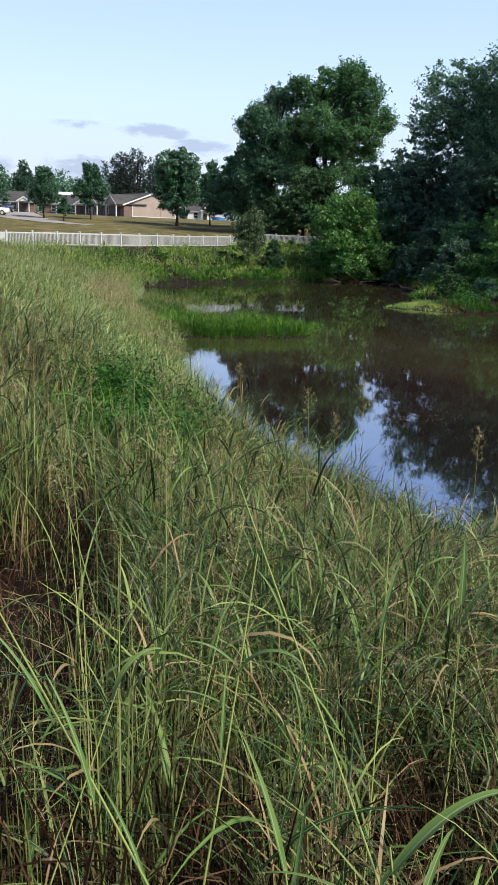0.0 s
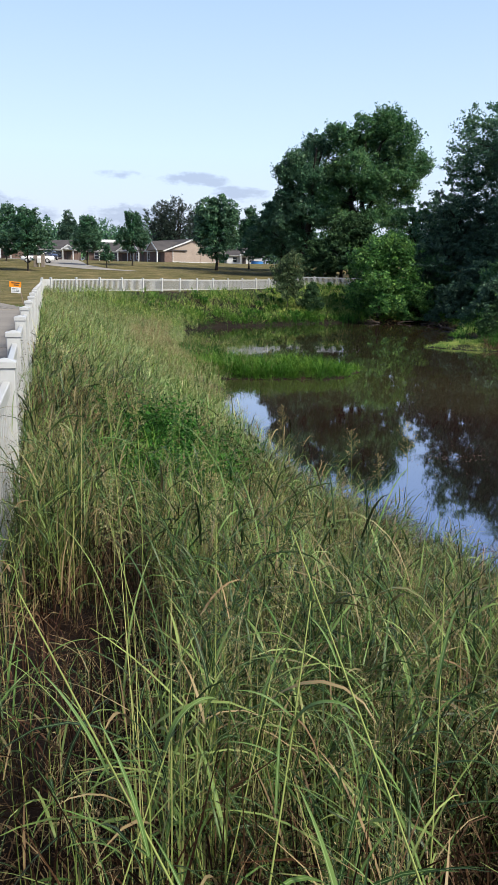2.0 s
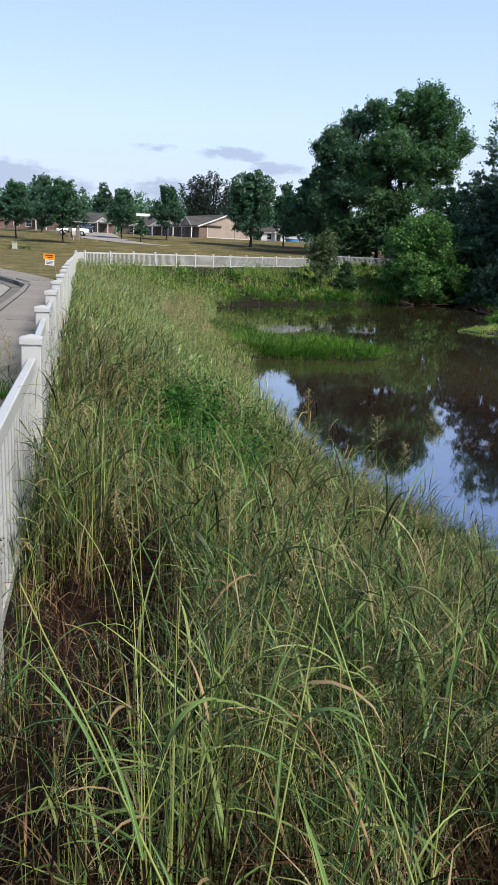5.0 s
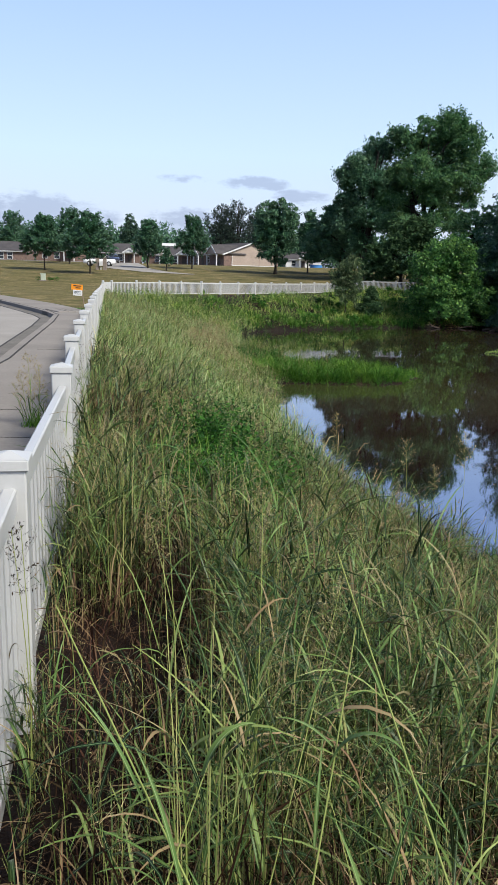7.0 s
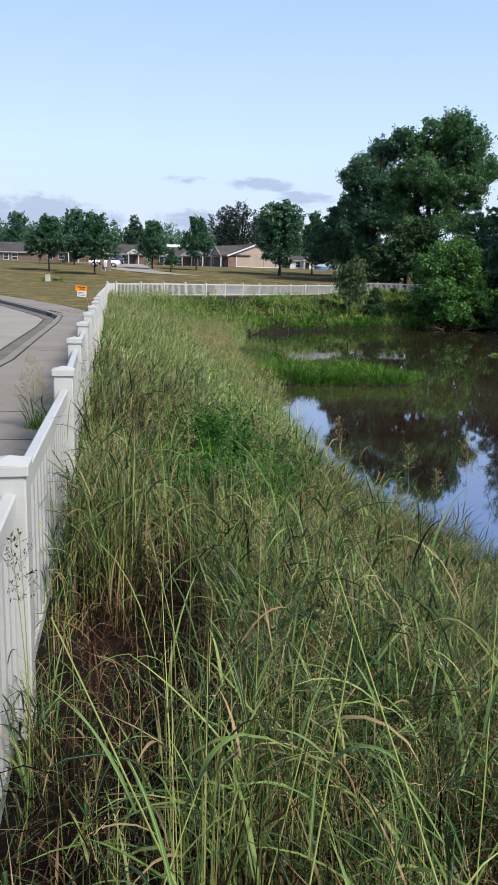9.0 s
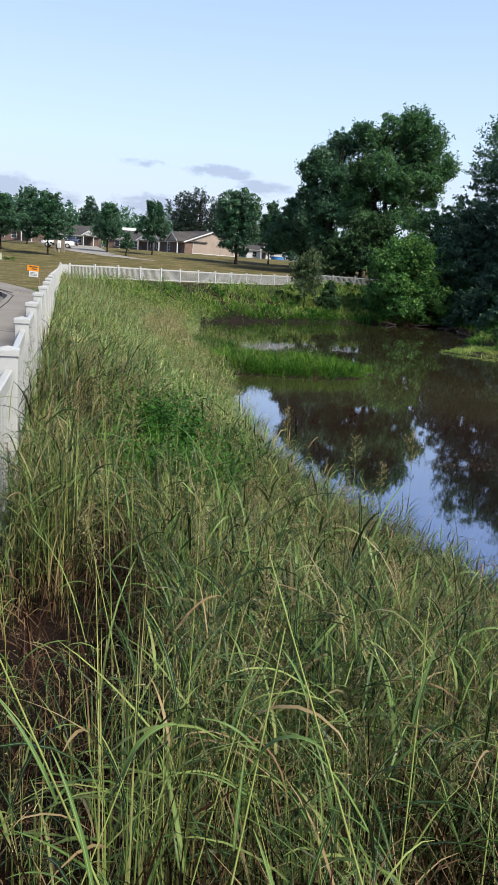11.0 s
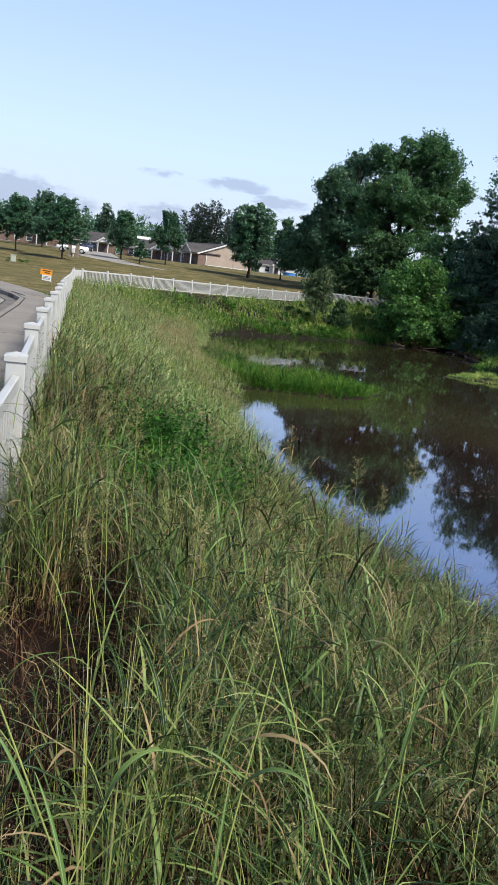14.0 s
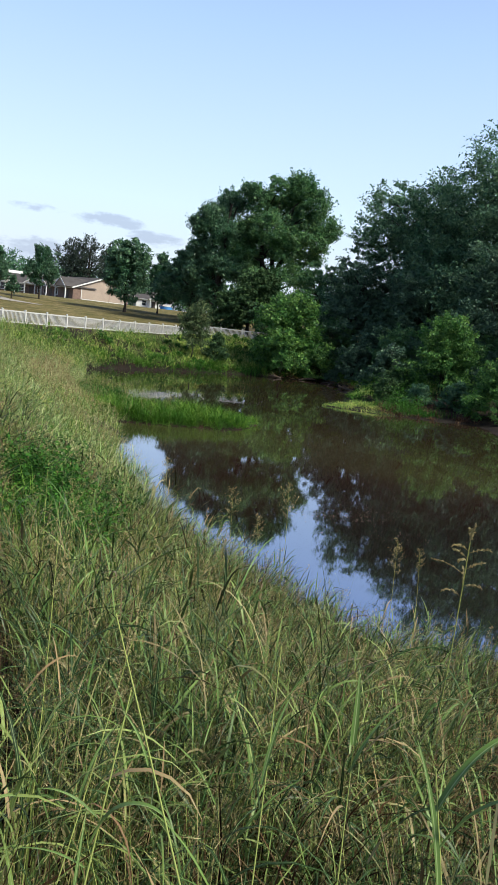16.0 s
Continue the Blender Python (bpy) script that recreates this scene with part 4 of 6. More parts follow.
def grass(name, roots, tall, wide, tilt, curl, mat, label, seg=4, seed=1, across=2, lift=(0.0, 0.0), way=None):
    r = np.random.default_rng(seed)
    k = len(roots)
    # tufts stand taller or lower together and lean the same way
    tuft = patchy(roots[:, 0], roots[:, 1], 0.35, seed) + patchy(roots[:, 0], roots[:, 1], 1.6, seed + 1) - 1
    t = (tall[0] + (tall[1] - tall[0]) * r.random(k) ** 1.2) * np.clip(0.92 + 0.85 * tuft, 0.4, 1.5)
    roots = roots + np.stack([0 * t, 0 * t, (lift[0] + (lift[1] - lift[0]) * r.random(k)) * np.clip(0.92 + 0.85 * tuft, 0.4, 1.5) - 0.02], -1)
    # kept shorter along the fence
    edge_off = roots[:, 0] - fence_x(roots[:, 1])
    short = np.where(edge_off < 1, np.clip(np.clip(0.3 + edge_off / 0.6, 0.35, 1) + np.clip((roots[:, 1] - 4.2) / 1.8, 0, 1), 0, 1), 1)
    t = t * short
    roots[:, 2] -= (1 - short) * 0.5 * (lift[1] if lift[1] > 0.3 else 0)
    shore = outside(POND, roots[:, 0], roots[:, 1])
    t = t * np.where((shore > 0) & (roots[:, 1] < 30), np.clip(0.55 + shore / 3.5, 0.5, 1), 1)
    lie = 12 * patchy(roots[:, 0], roots[:, 1], 1.1, seed % 3) + r.normal(size=k) * 1.4
    if way is not None:
        lie = way[0] + r.normal(size=k) * way[1] + 1.2 * (patchy(roots[:, 0], roots[:, 1], 2.3, seed + 2) - 0.5)
    w = wide[0] + (wide[1] - wide[0]) * r.random(k) ** 1.5
    w = w * np.clip(1 + 0.06 * (np.hypot(roots[:, 0], roots[:, 1]) - 4), 1, 1.5) if wide[1] < 0.02 else w
    me = arrays_mesh(name, *blade_arrays(roots, t, w, lie, np.abs(tilt[0] + r.normal(size=k) * tilt[1]), curl[0] + (curl[1] - curl[0]) * r.random(k), seg, r, across))
    return put(name, me, mat, label=label, category="grass", kind="stuff")


# the near-black share of blades stands in for shade deep in the grass
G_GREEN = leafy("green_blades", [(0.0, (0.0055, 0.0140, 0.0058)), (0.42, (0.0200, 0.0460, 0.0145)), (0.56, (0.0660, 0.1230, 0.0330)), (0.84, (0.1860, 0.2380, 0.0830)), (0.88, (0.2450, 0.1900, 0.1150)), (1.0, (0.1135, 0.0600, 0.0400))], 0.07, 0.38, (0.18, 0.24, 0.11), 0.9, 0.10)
G_BROAD = leafy("broad_blades", [(0.0, (0.036, 0.072, 0.022)), (0.6, (0.090, 0.145, 0.045)), (1.0, (0.19, 0.245, 0.085))], 0.15, 0.45, (0.24, 0.30, 0.14), 0.7, 0.14)
G_STEM = leafy("pale_stems", [(0.0, (0.0475, 0.0736, 0.0176)), (0.5, (0.1711, 0.2154, 0.0572)), (0.8, (0.3041, 0.3142, 0.1144)), (1.0, (0.2946, 0.2154, 0.1320))], 0.06, 0.5, None, 0.0, 0.08)
G_STRAW = leafy("straw_blades", [(0.0, (0.0553, 0.0289, 0.0170)), (0.5, (0.1360, 0.0833, 0.0425)), (1.0, (0.3060, 0.2295, 0.1190))], 0.15, 0.7)
G_RUST = leafy("rust_blades", [(0.0, (0.0238, 0.0102, 0.0075)), (0.6, (0.0714, 0.0340, 0.0218)), (1.0, (0.1904, 0.1292, 0.0714))], 0.15, 0.6)
# dead grass darkened to near black for shade between stalks; also dark seed heads
G_DRY_AND_SHADE = leafy("dry_and_gap_shade_blades", [(0.0, (0.0056, 0.0028, 0.0021)), (0.6, (0.0154, 0.0084, 0.0049)), (0.9, (0.0420, 0.0238, 0.0140)), (1.0, (0.1190, 0.0770, 0.0420))], 0.1, 0.8, None, 1.2, 0.03)
G_SEED = leafy("seed_heads", [(0.0, (0.1560, 0.1248, 0.0663)), (0.5, (0.2652, 0.2340, 0.1014)), (1.0, (0.3900, 0.3588, 0.2028))], 0.3, 0.7)
G_HEAD = leafy("low_seed_heads", [(0.0, (0.1485, 0.1148, 0.0607)), (0.5, (0.2700, 0.2160, 0.1013)), (1.0, (0.4320, 0.3645, 0.2025))], 0.25, 0.7)
G_SLOPE = leafy("slope_blades", [(0.0, (0.0298, 0.0614, 0.0167)), (0.38, (0.0884, 0.1442, 0.0446)), (0.52, (0.2046, 0.2790, 0.1070)), (0.88, (0.3999, 0.4650, 0.2418)), (1.0, (0.4278, 0.3720, 0.2511))], 0.2, 0.55, None, 0.5, 0.08)
G_LUSH = leafy("lush_blades", [(0.0, (0.0180, 0.0615, 0.0082)), (0.5, (0.0640, 0.1558, 0.0197)), (1.0, (0.1476, 0.2542, 0.0451))], 0.3, 0.5, None, 0.8)
G_FAR = leafy("far_bank_blades", [(0.0, (0.0554, 0.1170, 0.0296)), (0.5, (0.2033, 0.3018, 0.0739)), (0.9, (0.4066, 0.4558, 0.1478)), (1.0, (0.4682, 0.3819, 0.1971))], 0.3, 0.6, None, 0.3)
# leafy weeds; also the colour that shades the grass below the bank trees
G_WEED_AND_SHADE = leafy("weed_and_shaded_grass_leaves", [(0.0, (0.0080, 0.0340, 0.0070)), (0.5, (0.0300, 0.0980, 0.0170)), (1.0, (0.0800, 0.1950, 0.0340))], 0.3, 0.5, None, 0.8)
G_LAWN = leafy("dry_lawn_blades", [(0.0, (0.085, 0.095, 0.035)), (0.5, (0.16, 0.14, 0.062)), (1.0, (0.27, 0.22, 0.11))], 0.3, 0.7, None, 0.06)


def spikelets(tops, tall, per, size, spread, mat, name, label, seed):
    """Loose seed heads: small pointed grains round the top of each stem."""
    r = np.random.default_rng(seed)
    k = len(tops)
    c = np.repeat(tops, per, 0)
    h = r.random(k * per) ** 0.8
    c = c + np.stack([r.normal(size=k * per) * spread * (1.1 - h), r.normal(size=k * per) * spread * (1.1 - h), (h - 0.6) * tall], -1)
    return put(name, arrays_mesh(name, *leaves_arrays(c, size, r, 0.0, 2.6, 0.6)), mat, label=label, category="grass", kind="stuff")


def bare(x, y):
    """The worn hollow beside the fence."""
    return ((x + 0.41) / 0.46) ** 2 + ((y - 2.85) / 0.75) ** 2


rg = np.random.default_rng(100)


# wedge of bank fitted to the camera's view; the dense grass stays inside it
def in_view(x, y):
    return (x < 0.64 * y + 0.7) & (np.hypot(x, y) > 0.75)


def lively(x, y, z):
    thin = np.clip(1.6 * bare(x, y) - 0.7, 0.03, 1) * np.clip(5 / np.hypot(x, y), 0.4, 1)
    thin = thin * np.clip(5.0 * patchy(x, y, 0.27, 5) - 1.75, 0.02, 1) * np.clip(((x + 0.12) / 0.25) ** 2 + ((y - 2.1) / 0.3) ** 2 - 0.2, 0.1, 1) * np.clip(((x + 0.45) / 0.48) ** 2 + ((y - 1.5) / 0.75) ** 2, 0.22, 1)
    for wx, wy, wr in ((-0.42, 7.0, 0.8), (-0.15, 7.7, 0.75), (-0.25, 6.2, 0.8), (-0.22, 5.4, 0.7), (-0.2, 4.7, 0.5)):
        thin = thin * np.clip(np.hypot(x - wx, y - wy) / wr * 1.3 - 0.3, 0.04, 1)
    return on_bank(x, y, z) & in_view(x, y) & (rg.random(x.shape) < thin)


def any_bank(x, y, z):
    return on_bank(x, y, z) & in_view(x, y) & (rg.random(x.shape) < np.clip(1.3 * bare(x, y) - 0.4, 0.10, 1))


def blade_lines(root, tall, head, tilt, curl, seg):
    """The middle lines of bent blades, (N, seg + 1, 3)."""
    s = np.linspace(0, 1, seg + 1)
    ang = tilt[:, None] + curl[:, None] * s[None] ** 1.6
    ds = tall[:, None] / seg
    nil = np.zeros((len(root), 1))
    out = np.concatenate([nil, np.cumsum(np.sin(ang[:, :-1]) * ds, 1)], 1)
    up = np.concatenate([nil, np.cumsum(np.cos(ang[:, :-1]) * ds, 1)], 1)
    return np.stack([root[:, 0:1] + np.cos(head)[:, None] * out, root[:, 1:2] + np.sin(head)[:, None] * out, root[:, 2:3] + up], -1)


def plumes(tips, downs, size, r, twigs=9, grains=4, grain=0.0045):
    """Loose seed heads: hair-thin twigs off the top of each stem, each with a few small hanging grains."""
    k = len(tips)
    t = np.linspace(0.0, 1.0, twigs)[None] + r.normal(size=(k, twigs)) * 0.05
    root = tips[:, None] + downs[:, None] * (size[:, None] * t)[..., None]
    a = r.uniform(0, 2 * np.pi, (k, twigs))
    reach = size[:, None] * (0.16 + 0.36 * t) * r.uniform(0.5, 1.2, (k, twigs))
    way = np.stack([np.cos(a) * 0.75, np.sin(a) * 0.75, r.uniform(0.2, 0.9, (k, twigs))], -1)
    end = root + way * reach[..., None]
    thin = np.cross(way, r.normal(size=way.shape))
    thin *= 0.0007 / (np.linalg.norm(thin, axis=-1, keepdims=True) + 1e-9)
    v = np.stack([root - thin, root + thin, end], 2).reshape(-1, 3)
    g = r.uniform(0.3, 1.05, (k, twigs, grains))[..., None]
    c = (root[:, :, None] + (end - root)[:, :, None] * g).reshape(-1, 3)
    c = c + r.normal(size=c.shape) * 0.004
    return joined([(v, np.arange(len(v)).reshape(-1, 3)), leaves_arrays(c, grain, r, 0.0, 2.4, 0.8)])


def stalk_field(roots, tall, stem_w, leaf_l, leaf_w, per, seg, label, seed, heads=0.3, grain=0.004, head_mat=None, way=None, wider=0.0):
    """Grass stalks in the mass: thin stems, the leaves that droop from their joints, and loose seed heads."""
    r = np.random.default_rng(seed)
    k = len(roots)
    x, y = roots[:, 0], roots[:, 1]
    tuft = np.clip(0.95 + 0.75 * (patchy(x, y, 0.35, seed) + patchy(x, y, 1.6, seed + 1) - 1), 0.5, 1.4)
    off = x - fence_x(y)
    tuft = tuft * np.clip(0.45 + off / 0.9 + np.clip((y - 4.2) / 2, 0, 1), 0.4, 1)
    tuft = tuft * np.clip(0.25 + 0.6 * np.sqrt(((x + 0.38) / 0.40) ** 2 + ((y - 2.6) / 0.85) ** 2), 0.38, 1)
    shore = outside(POND, x, y)
    tuft = tuft * np.where(shore > 0, np.clip(0.5 + shore / 3.0, 0.5, 1), 1)
    h = (tall[0] + (tall[1] - tall[0]) * r.random(k)) * tuft
    far = 1 + wider * np.clip(np.hypot(x, y) - 3.5, 0, 10)
    head = 6.5 * patchy(x, y, 0.8, seed + 3) + r.normal(size=k) * 1.1
    if way is not None:
        head = np.where(r.random(k) < 0.75, way + r.normal(size=k) * 0.8, head)
    tilt, curl = np.abs(r.normal(size=k) * 0.17), r.random(k) ** 2 * 0.75
    wide = stem_w * r.uniform(0.6, 1.35, k) * far
    put("grass_stems", arrays_mesh("grass_stems", *blade_arrays(roots, h, wide, head, tilt, curl, 3, r)), G_STEM, label="thin yellow-green upright stems of " + label, category="grass", kind="stuff")
    line = blade_lines(roots, h, head, tilt, curl, 3)
    own = np.repeat(np.arange(k), per)
    f = r.uniform(0.18, 0.95, k * per) * 2.999
    i = f.astype(int)
    at = line[own, i] + (line[own, i + 1] - line[own, i]) * (f - i)[:, None]
    n = k * per
    length = (leaf_l[0] + (leaf_l[1] - leaf_l[0]) * r.random(n) ** 1.4) * np.clip(tuft[own], 0.7, 1.1)
    width = (leaf_w[0] + (leaf_w[1] - leaf_w[0]) * r.random(n) ** 2.3) * far[own]
    turn = r.uniform(0, 2 * np.pi, n)
    if way is not None:
        turn = np.where(r.random(n) < 0.6, way + r.normal(size=n) * 0.9, turn)
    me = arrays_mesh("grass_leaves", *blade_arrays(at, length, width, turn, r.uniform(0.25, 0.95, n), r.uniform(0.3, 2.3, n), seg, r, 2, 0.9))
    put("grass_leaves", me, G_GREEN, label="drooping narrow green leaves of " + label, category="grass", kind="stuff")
    pick = r.random(k) < heads
    tips = line[pick, -1]
    downs = line[pick, 2] - tips
    downs /= np.linalg.norm(downs, axis=1, keepdims=True)
    put("seed_heads", arrays_mesh("seed_heads", *plumes(tips, downs, r.uniform(0.09, 0.20, len(tips)), r, 10, 5, grain)), head_mat or G_HEAD, label="loose brownish seed heads of " + label, category="grass", kind="stuff")


NEAR = (-1.6, 8.0, 0.5, 12.0)
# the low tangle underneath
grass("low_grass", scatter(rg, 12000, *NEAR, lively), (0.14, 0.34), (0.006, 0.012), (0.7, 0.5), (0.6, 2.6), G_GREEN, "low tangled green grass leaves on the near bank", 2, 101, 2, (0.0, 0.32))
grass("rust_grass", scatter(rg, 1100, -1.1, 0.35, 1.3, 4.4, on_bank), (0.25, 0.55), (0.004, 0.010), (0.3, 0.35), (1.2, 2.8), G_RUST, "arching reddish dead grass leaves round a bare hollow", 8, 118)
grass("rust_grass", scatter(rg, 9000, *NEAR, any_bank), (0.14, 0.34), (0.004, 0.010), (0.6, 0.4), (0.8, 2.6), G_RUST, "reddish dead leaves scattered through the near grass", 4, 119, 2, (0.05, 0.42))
grass("dry_grass", scatter(rg, 74000, *NEAR, any_bank), (0.16, 0.42), (0.004, 0.010), (0.8, 0.5), (0.3, 2.2), G_DRY_AND_SHADE, "brown and reddish dead grass low down, darkened to look shaded", 2, 102, 2, (0.0, 0.42))
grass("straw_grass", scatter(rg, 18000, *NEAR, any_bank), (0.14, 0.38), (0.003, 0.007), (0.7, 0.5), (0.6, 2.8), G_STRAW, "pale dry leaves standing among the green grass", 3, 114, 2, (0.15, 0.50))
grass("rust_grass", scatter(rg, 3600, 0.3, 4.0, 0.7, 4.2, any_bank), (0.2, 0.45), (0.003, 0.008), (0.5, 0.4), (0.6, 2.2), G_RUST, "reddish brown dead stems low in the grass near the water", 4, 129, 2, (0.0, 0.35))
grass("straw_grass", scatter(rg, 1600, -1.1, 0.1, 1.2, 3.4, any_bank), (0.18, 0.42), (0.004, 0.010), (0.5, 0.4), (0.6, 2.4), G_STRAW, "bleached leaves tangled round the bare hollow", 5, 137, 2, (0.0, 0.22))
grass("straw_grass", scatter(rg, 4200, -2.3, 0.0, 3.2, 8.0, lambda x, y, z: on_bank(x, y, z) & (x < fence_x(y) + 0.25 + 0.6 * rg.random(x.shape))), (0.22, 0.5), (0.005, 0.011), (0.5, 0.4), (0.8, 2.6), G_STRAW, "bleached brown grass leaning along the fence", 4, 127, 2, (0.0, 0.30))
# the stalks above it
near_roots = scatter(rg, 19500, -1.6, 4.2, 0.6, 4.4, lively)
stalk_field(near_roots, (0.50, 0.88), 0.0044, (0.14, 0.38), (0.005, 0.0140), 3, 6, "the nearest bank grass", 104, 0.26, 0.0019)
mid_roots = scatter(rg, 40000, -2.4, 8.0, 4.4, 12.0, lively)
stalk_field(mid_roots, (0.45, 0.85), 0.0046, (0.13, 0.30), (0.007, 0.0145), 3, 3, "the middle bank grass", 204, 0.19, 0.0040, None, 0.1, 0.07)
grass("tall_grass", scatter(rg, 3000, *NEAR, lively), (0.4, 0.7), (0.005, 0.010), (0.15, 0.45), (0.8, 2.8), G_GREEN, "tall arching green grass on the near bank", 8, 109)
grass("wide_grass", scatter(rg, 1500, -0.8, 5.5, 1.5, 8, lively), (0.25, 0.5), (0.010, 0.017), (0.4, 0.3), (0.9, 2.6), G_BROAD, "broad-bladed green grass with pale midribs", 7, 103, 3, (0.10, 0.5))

SLOPE = (-10, 3.4, 10.5, 56)


def sloping(x, y, z):
    return on_bank(x, y, z) & (outside(SPIT, x, y) > 0.2) & (outside(SPIT_B, x, y) > 0.2) & (rg.random(x.shape) < np.clip(0.35 + 1.3 * patchy(x, y, 0.9, 9), 0, 1))


DOWNHILL = (0.15, 1.25)
grass("slope_grass", scatter(rg, 95000, *SLOPE, sloping), (0.14, 0.42), (0.012, 0.027), (0.75, 0.5), (0.3, 2.2), G_SLOPE, "pale green tall grass leaning down the sloping bank", 2, 105, 2, (0.0, 0.45), DOWNHILL)
grass("slope_leaves", scatter(rg, 42000, *SLOPE, sloping), (0.16, 0.40), (0.011, 0.024), (0.7, 0.5), (0.4, 2.4), G_FAR, "darker green leaves within the slope grass", 2, 128, 2, (0.0, 0.34), DOWNHILL)
grass("slope_dry_grass", scatter(rg, 6000, *SLOPE, on_bank), (0.2, 0.5), (0.006, 0.014), (0.6, 0.4), (0.2, 1.9), G_STRAW, "dead brown grass among the sloping bank's green", 2, 111, 2, (0.0, 0.40), DOWNHILL)
slope_tops = scatter(rg, 9000, *SLOPE, on_bank)
grass("slope_stems", slope_tops, (0.45, 0.82), (0.003, 0.007), (0.2, 0.25), (0.1, 0.9), G_STEM, "pale stems rising from the slope grass", 2, 112, 2, (0.0, 0.0), DOWNHILL)
spikelets(slope_tops + (0.12, 0, 0.58), 0.28, 11, 0.009, 0.08, G_SEED, "slope_seed_heads", "haze of pale seed heads over the sloping bank", 121)


def crest(x, y, z):
    d = outside(POND, x, y)
    return on_bank(x, y, z) & (d > 0.5) & (d < 2.6 - 0.02 * y + 1.2 * patchy(x, y, 2.0, 15)) & (rg.random(x.shape) < np.clip((y - 22) / 12, 0, 1))


dead_tops = scatter(rg, 9000, -7, 1.5, 22, 52, crest)
grass("crest_grass", dead_tops, (0.35, 0.7), (0.008, 0.018), (0.4, 0.4), (0.3, 1.8), G_SEED, "greyish dead grass along the crest above the inlet", 2, 139)
spikelets(dead_tops[:2500] + (0, 0, 0.5), 0.35, 8, 0.016, 0.10, G_HEAD, "crest_seed_heads", "brown seed heads along the crest above the inlet", 140)


def tussocks(name, spots, per, radius, tall, wide, curl, mat, label, seed, seg=2):
    """Arching tufts: blades that spread from each spot, some tufts large, some small."""
    r = np.random.default_rng(seed)
    k = len(spots)
    big = np.repeat(0.55 + 0.9 * r.random(k) ** 2, per)
    n = k * per
    a, d = r.uniform(0, 2 * np.pi, n), np.abs(r.normal(size=n)) * radius
    root = np.repeat(spots, per, 0) + np.stack([np.cos(a) * d, np.sin(a) * d, 0 * d], -1) * big[:, None]
    root[:, 2] = height(root[:, 0], root[:, 1]) - 0.02
    lie = a + r.normal(size=n) * 0.7
    me = arrays_mesh(name, *blade_arrays(root, r.uniform(tall[0], tall[1], n) * big, r.uniform(wide[0], wide[1], n), lie, np.clip(0.15 + 0.5 * d / radius, 0, 0.9), r.uniform(curl[0], curl[1], n), seg, r))
    return put(name, me, mat, label=label, category="weeds", kind="stuff")


def far_bank(x, y, z):
    return (z > WATER + 0.10) & (y < 80) & (outside(RIM, x, y) < -0.9)


grass("far_bank_grass", scatter(rg, 76000, -10, 26, 50, 80, far_bank), (0.18, 0.46), (0.024, 0.052), (0.6, 0.45), (0.5, 2.2), G_FAR, "lush grass on the far bank", 2, 106, 2, (0.0, 0.35))
tussocks("far_bank_tufts", scatter(rg, 1150, -9, 24, 51, 77, lambda x, y, z: far_bank(x, y, z) & (patchy(x, y, 3.5, 12) > 0.38)), 60, 0.32, (0.30, 0.72), (0.022, 0.05), (1.0, 2.6), G_LUSH, "rank bright green tufts on the far bank", 134)
tussocks("far_bank_clumps", scatter(rg, 380, -6, 20, 51, 72, lambda x, y, z: (z > WATER + 0.12) & (z < WATER + 1.3) & (patchy(x, y, 2.6, 13) > 0.42)), 80, 0.36, (0.35, 0.8), (0.025, 0.055), (1.0, 2.6), G_WEED_AND_SHADE, "dark rank weeds low on the far bank", 135)
grass("bank_edge_grass", scatter(rg, 40000, -4, 18, 49, 68, lambda x, y, z: (z > WATER + 0.04) & (z < WATER + 0.5)), (0.25, 0.65), (0.018, 0.04), (0.6, 0.45), (0.6, 2.4), G_WEED_AND_SHADE, "dark grass hanging over the far water's edge", 3, 124)


tussocks("yellow_tufts", scatter(rg, 130, 7.0, 14.0, 64, 74, lambda x, y, z: far_bank(x, y, z) & (z > WATER + 0.5)), 60, 0.4, (0.35, 0.8), (0.02, 0.045), (0.6, 2.2), G_FAR, "yellow-green grass on the far bank behind the shrubs", 143)


def weeds(name, spots, radius, tall, leaf, per, mat, label, seed):
    """Low leafy weeds: a mound of leaves on each spot."""
    r = np.random.default_rng(seed)
    k = len(spots) * per
    u = r.normal(size=(k, 3))
    u *= r.random((k, 1)) ** 0.4 / np.linalg.norm(u, axis=1, keepdims=True)
    size = np.repeat(0.5 + 1.3 * r.random(len(spots)) ** 2, per)[:, None]
    c = np.repeat(spots, per, 0) + u * size * (radius, radius, tall * 0.55) + (0, 0, tall * 0.45)
    return put(name, arrays_mesh(name, *leaves_arrays(c, leaf, r, 0.5)), mat, label=label, category="weeds", kind="stuff")


weeds("far_bank_weeds", scatter(rg, 150, -9, 24, 52, 77, lambda x, y, z: (z > WATER + 0.35) & (outside(RIM, x, y) < -1.5) & (patchy(x, y, 4.0, 14) > 0.5)), 0.6, 0.9, 0.08, 170, G_WEED_AND_SHADE, "dark leafy weeds on the far bank", 130)
weeds("right_bank_weeds", scatter(rg, 300, 15, 36, 34, 74, lambda x, y, z: z > WATER + 0.25), 0.9, 1.3, 0.065, 110, G_WEED_AND_SHADE, "leafy weeds under the bank trees", 131)
# weed green here paints the trees' shade into the grass
grass("right_bank_grass", scatter(rg, 9000, 14, 36, 30, 76, lambda x, y, z: z > WATER + 0.4), (0.3, 0.8), (0.018, 0.04), (0.2, 0.4), (0.2, 1.5), G_WEED_AND_SHADE, "rough grass under the bank trees, darkened for their shade", 2, 110)
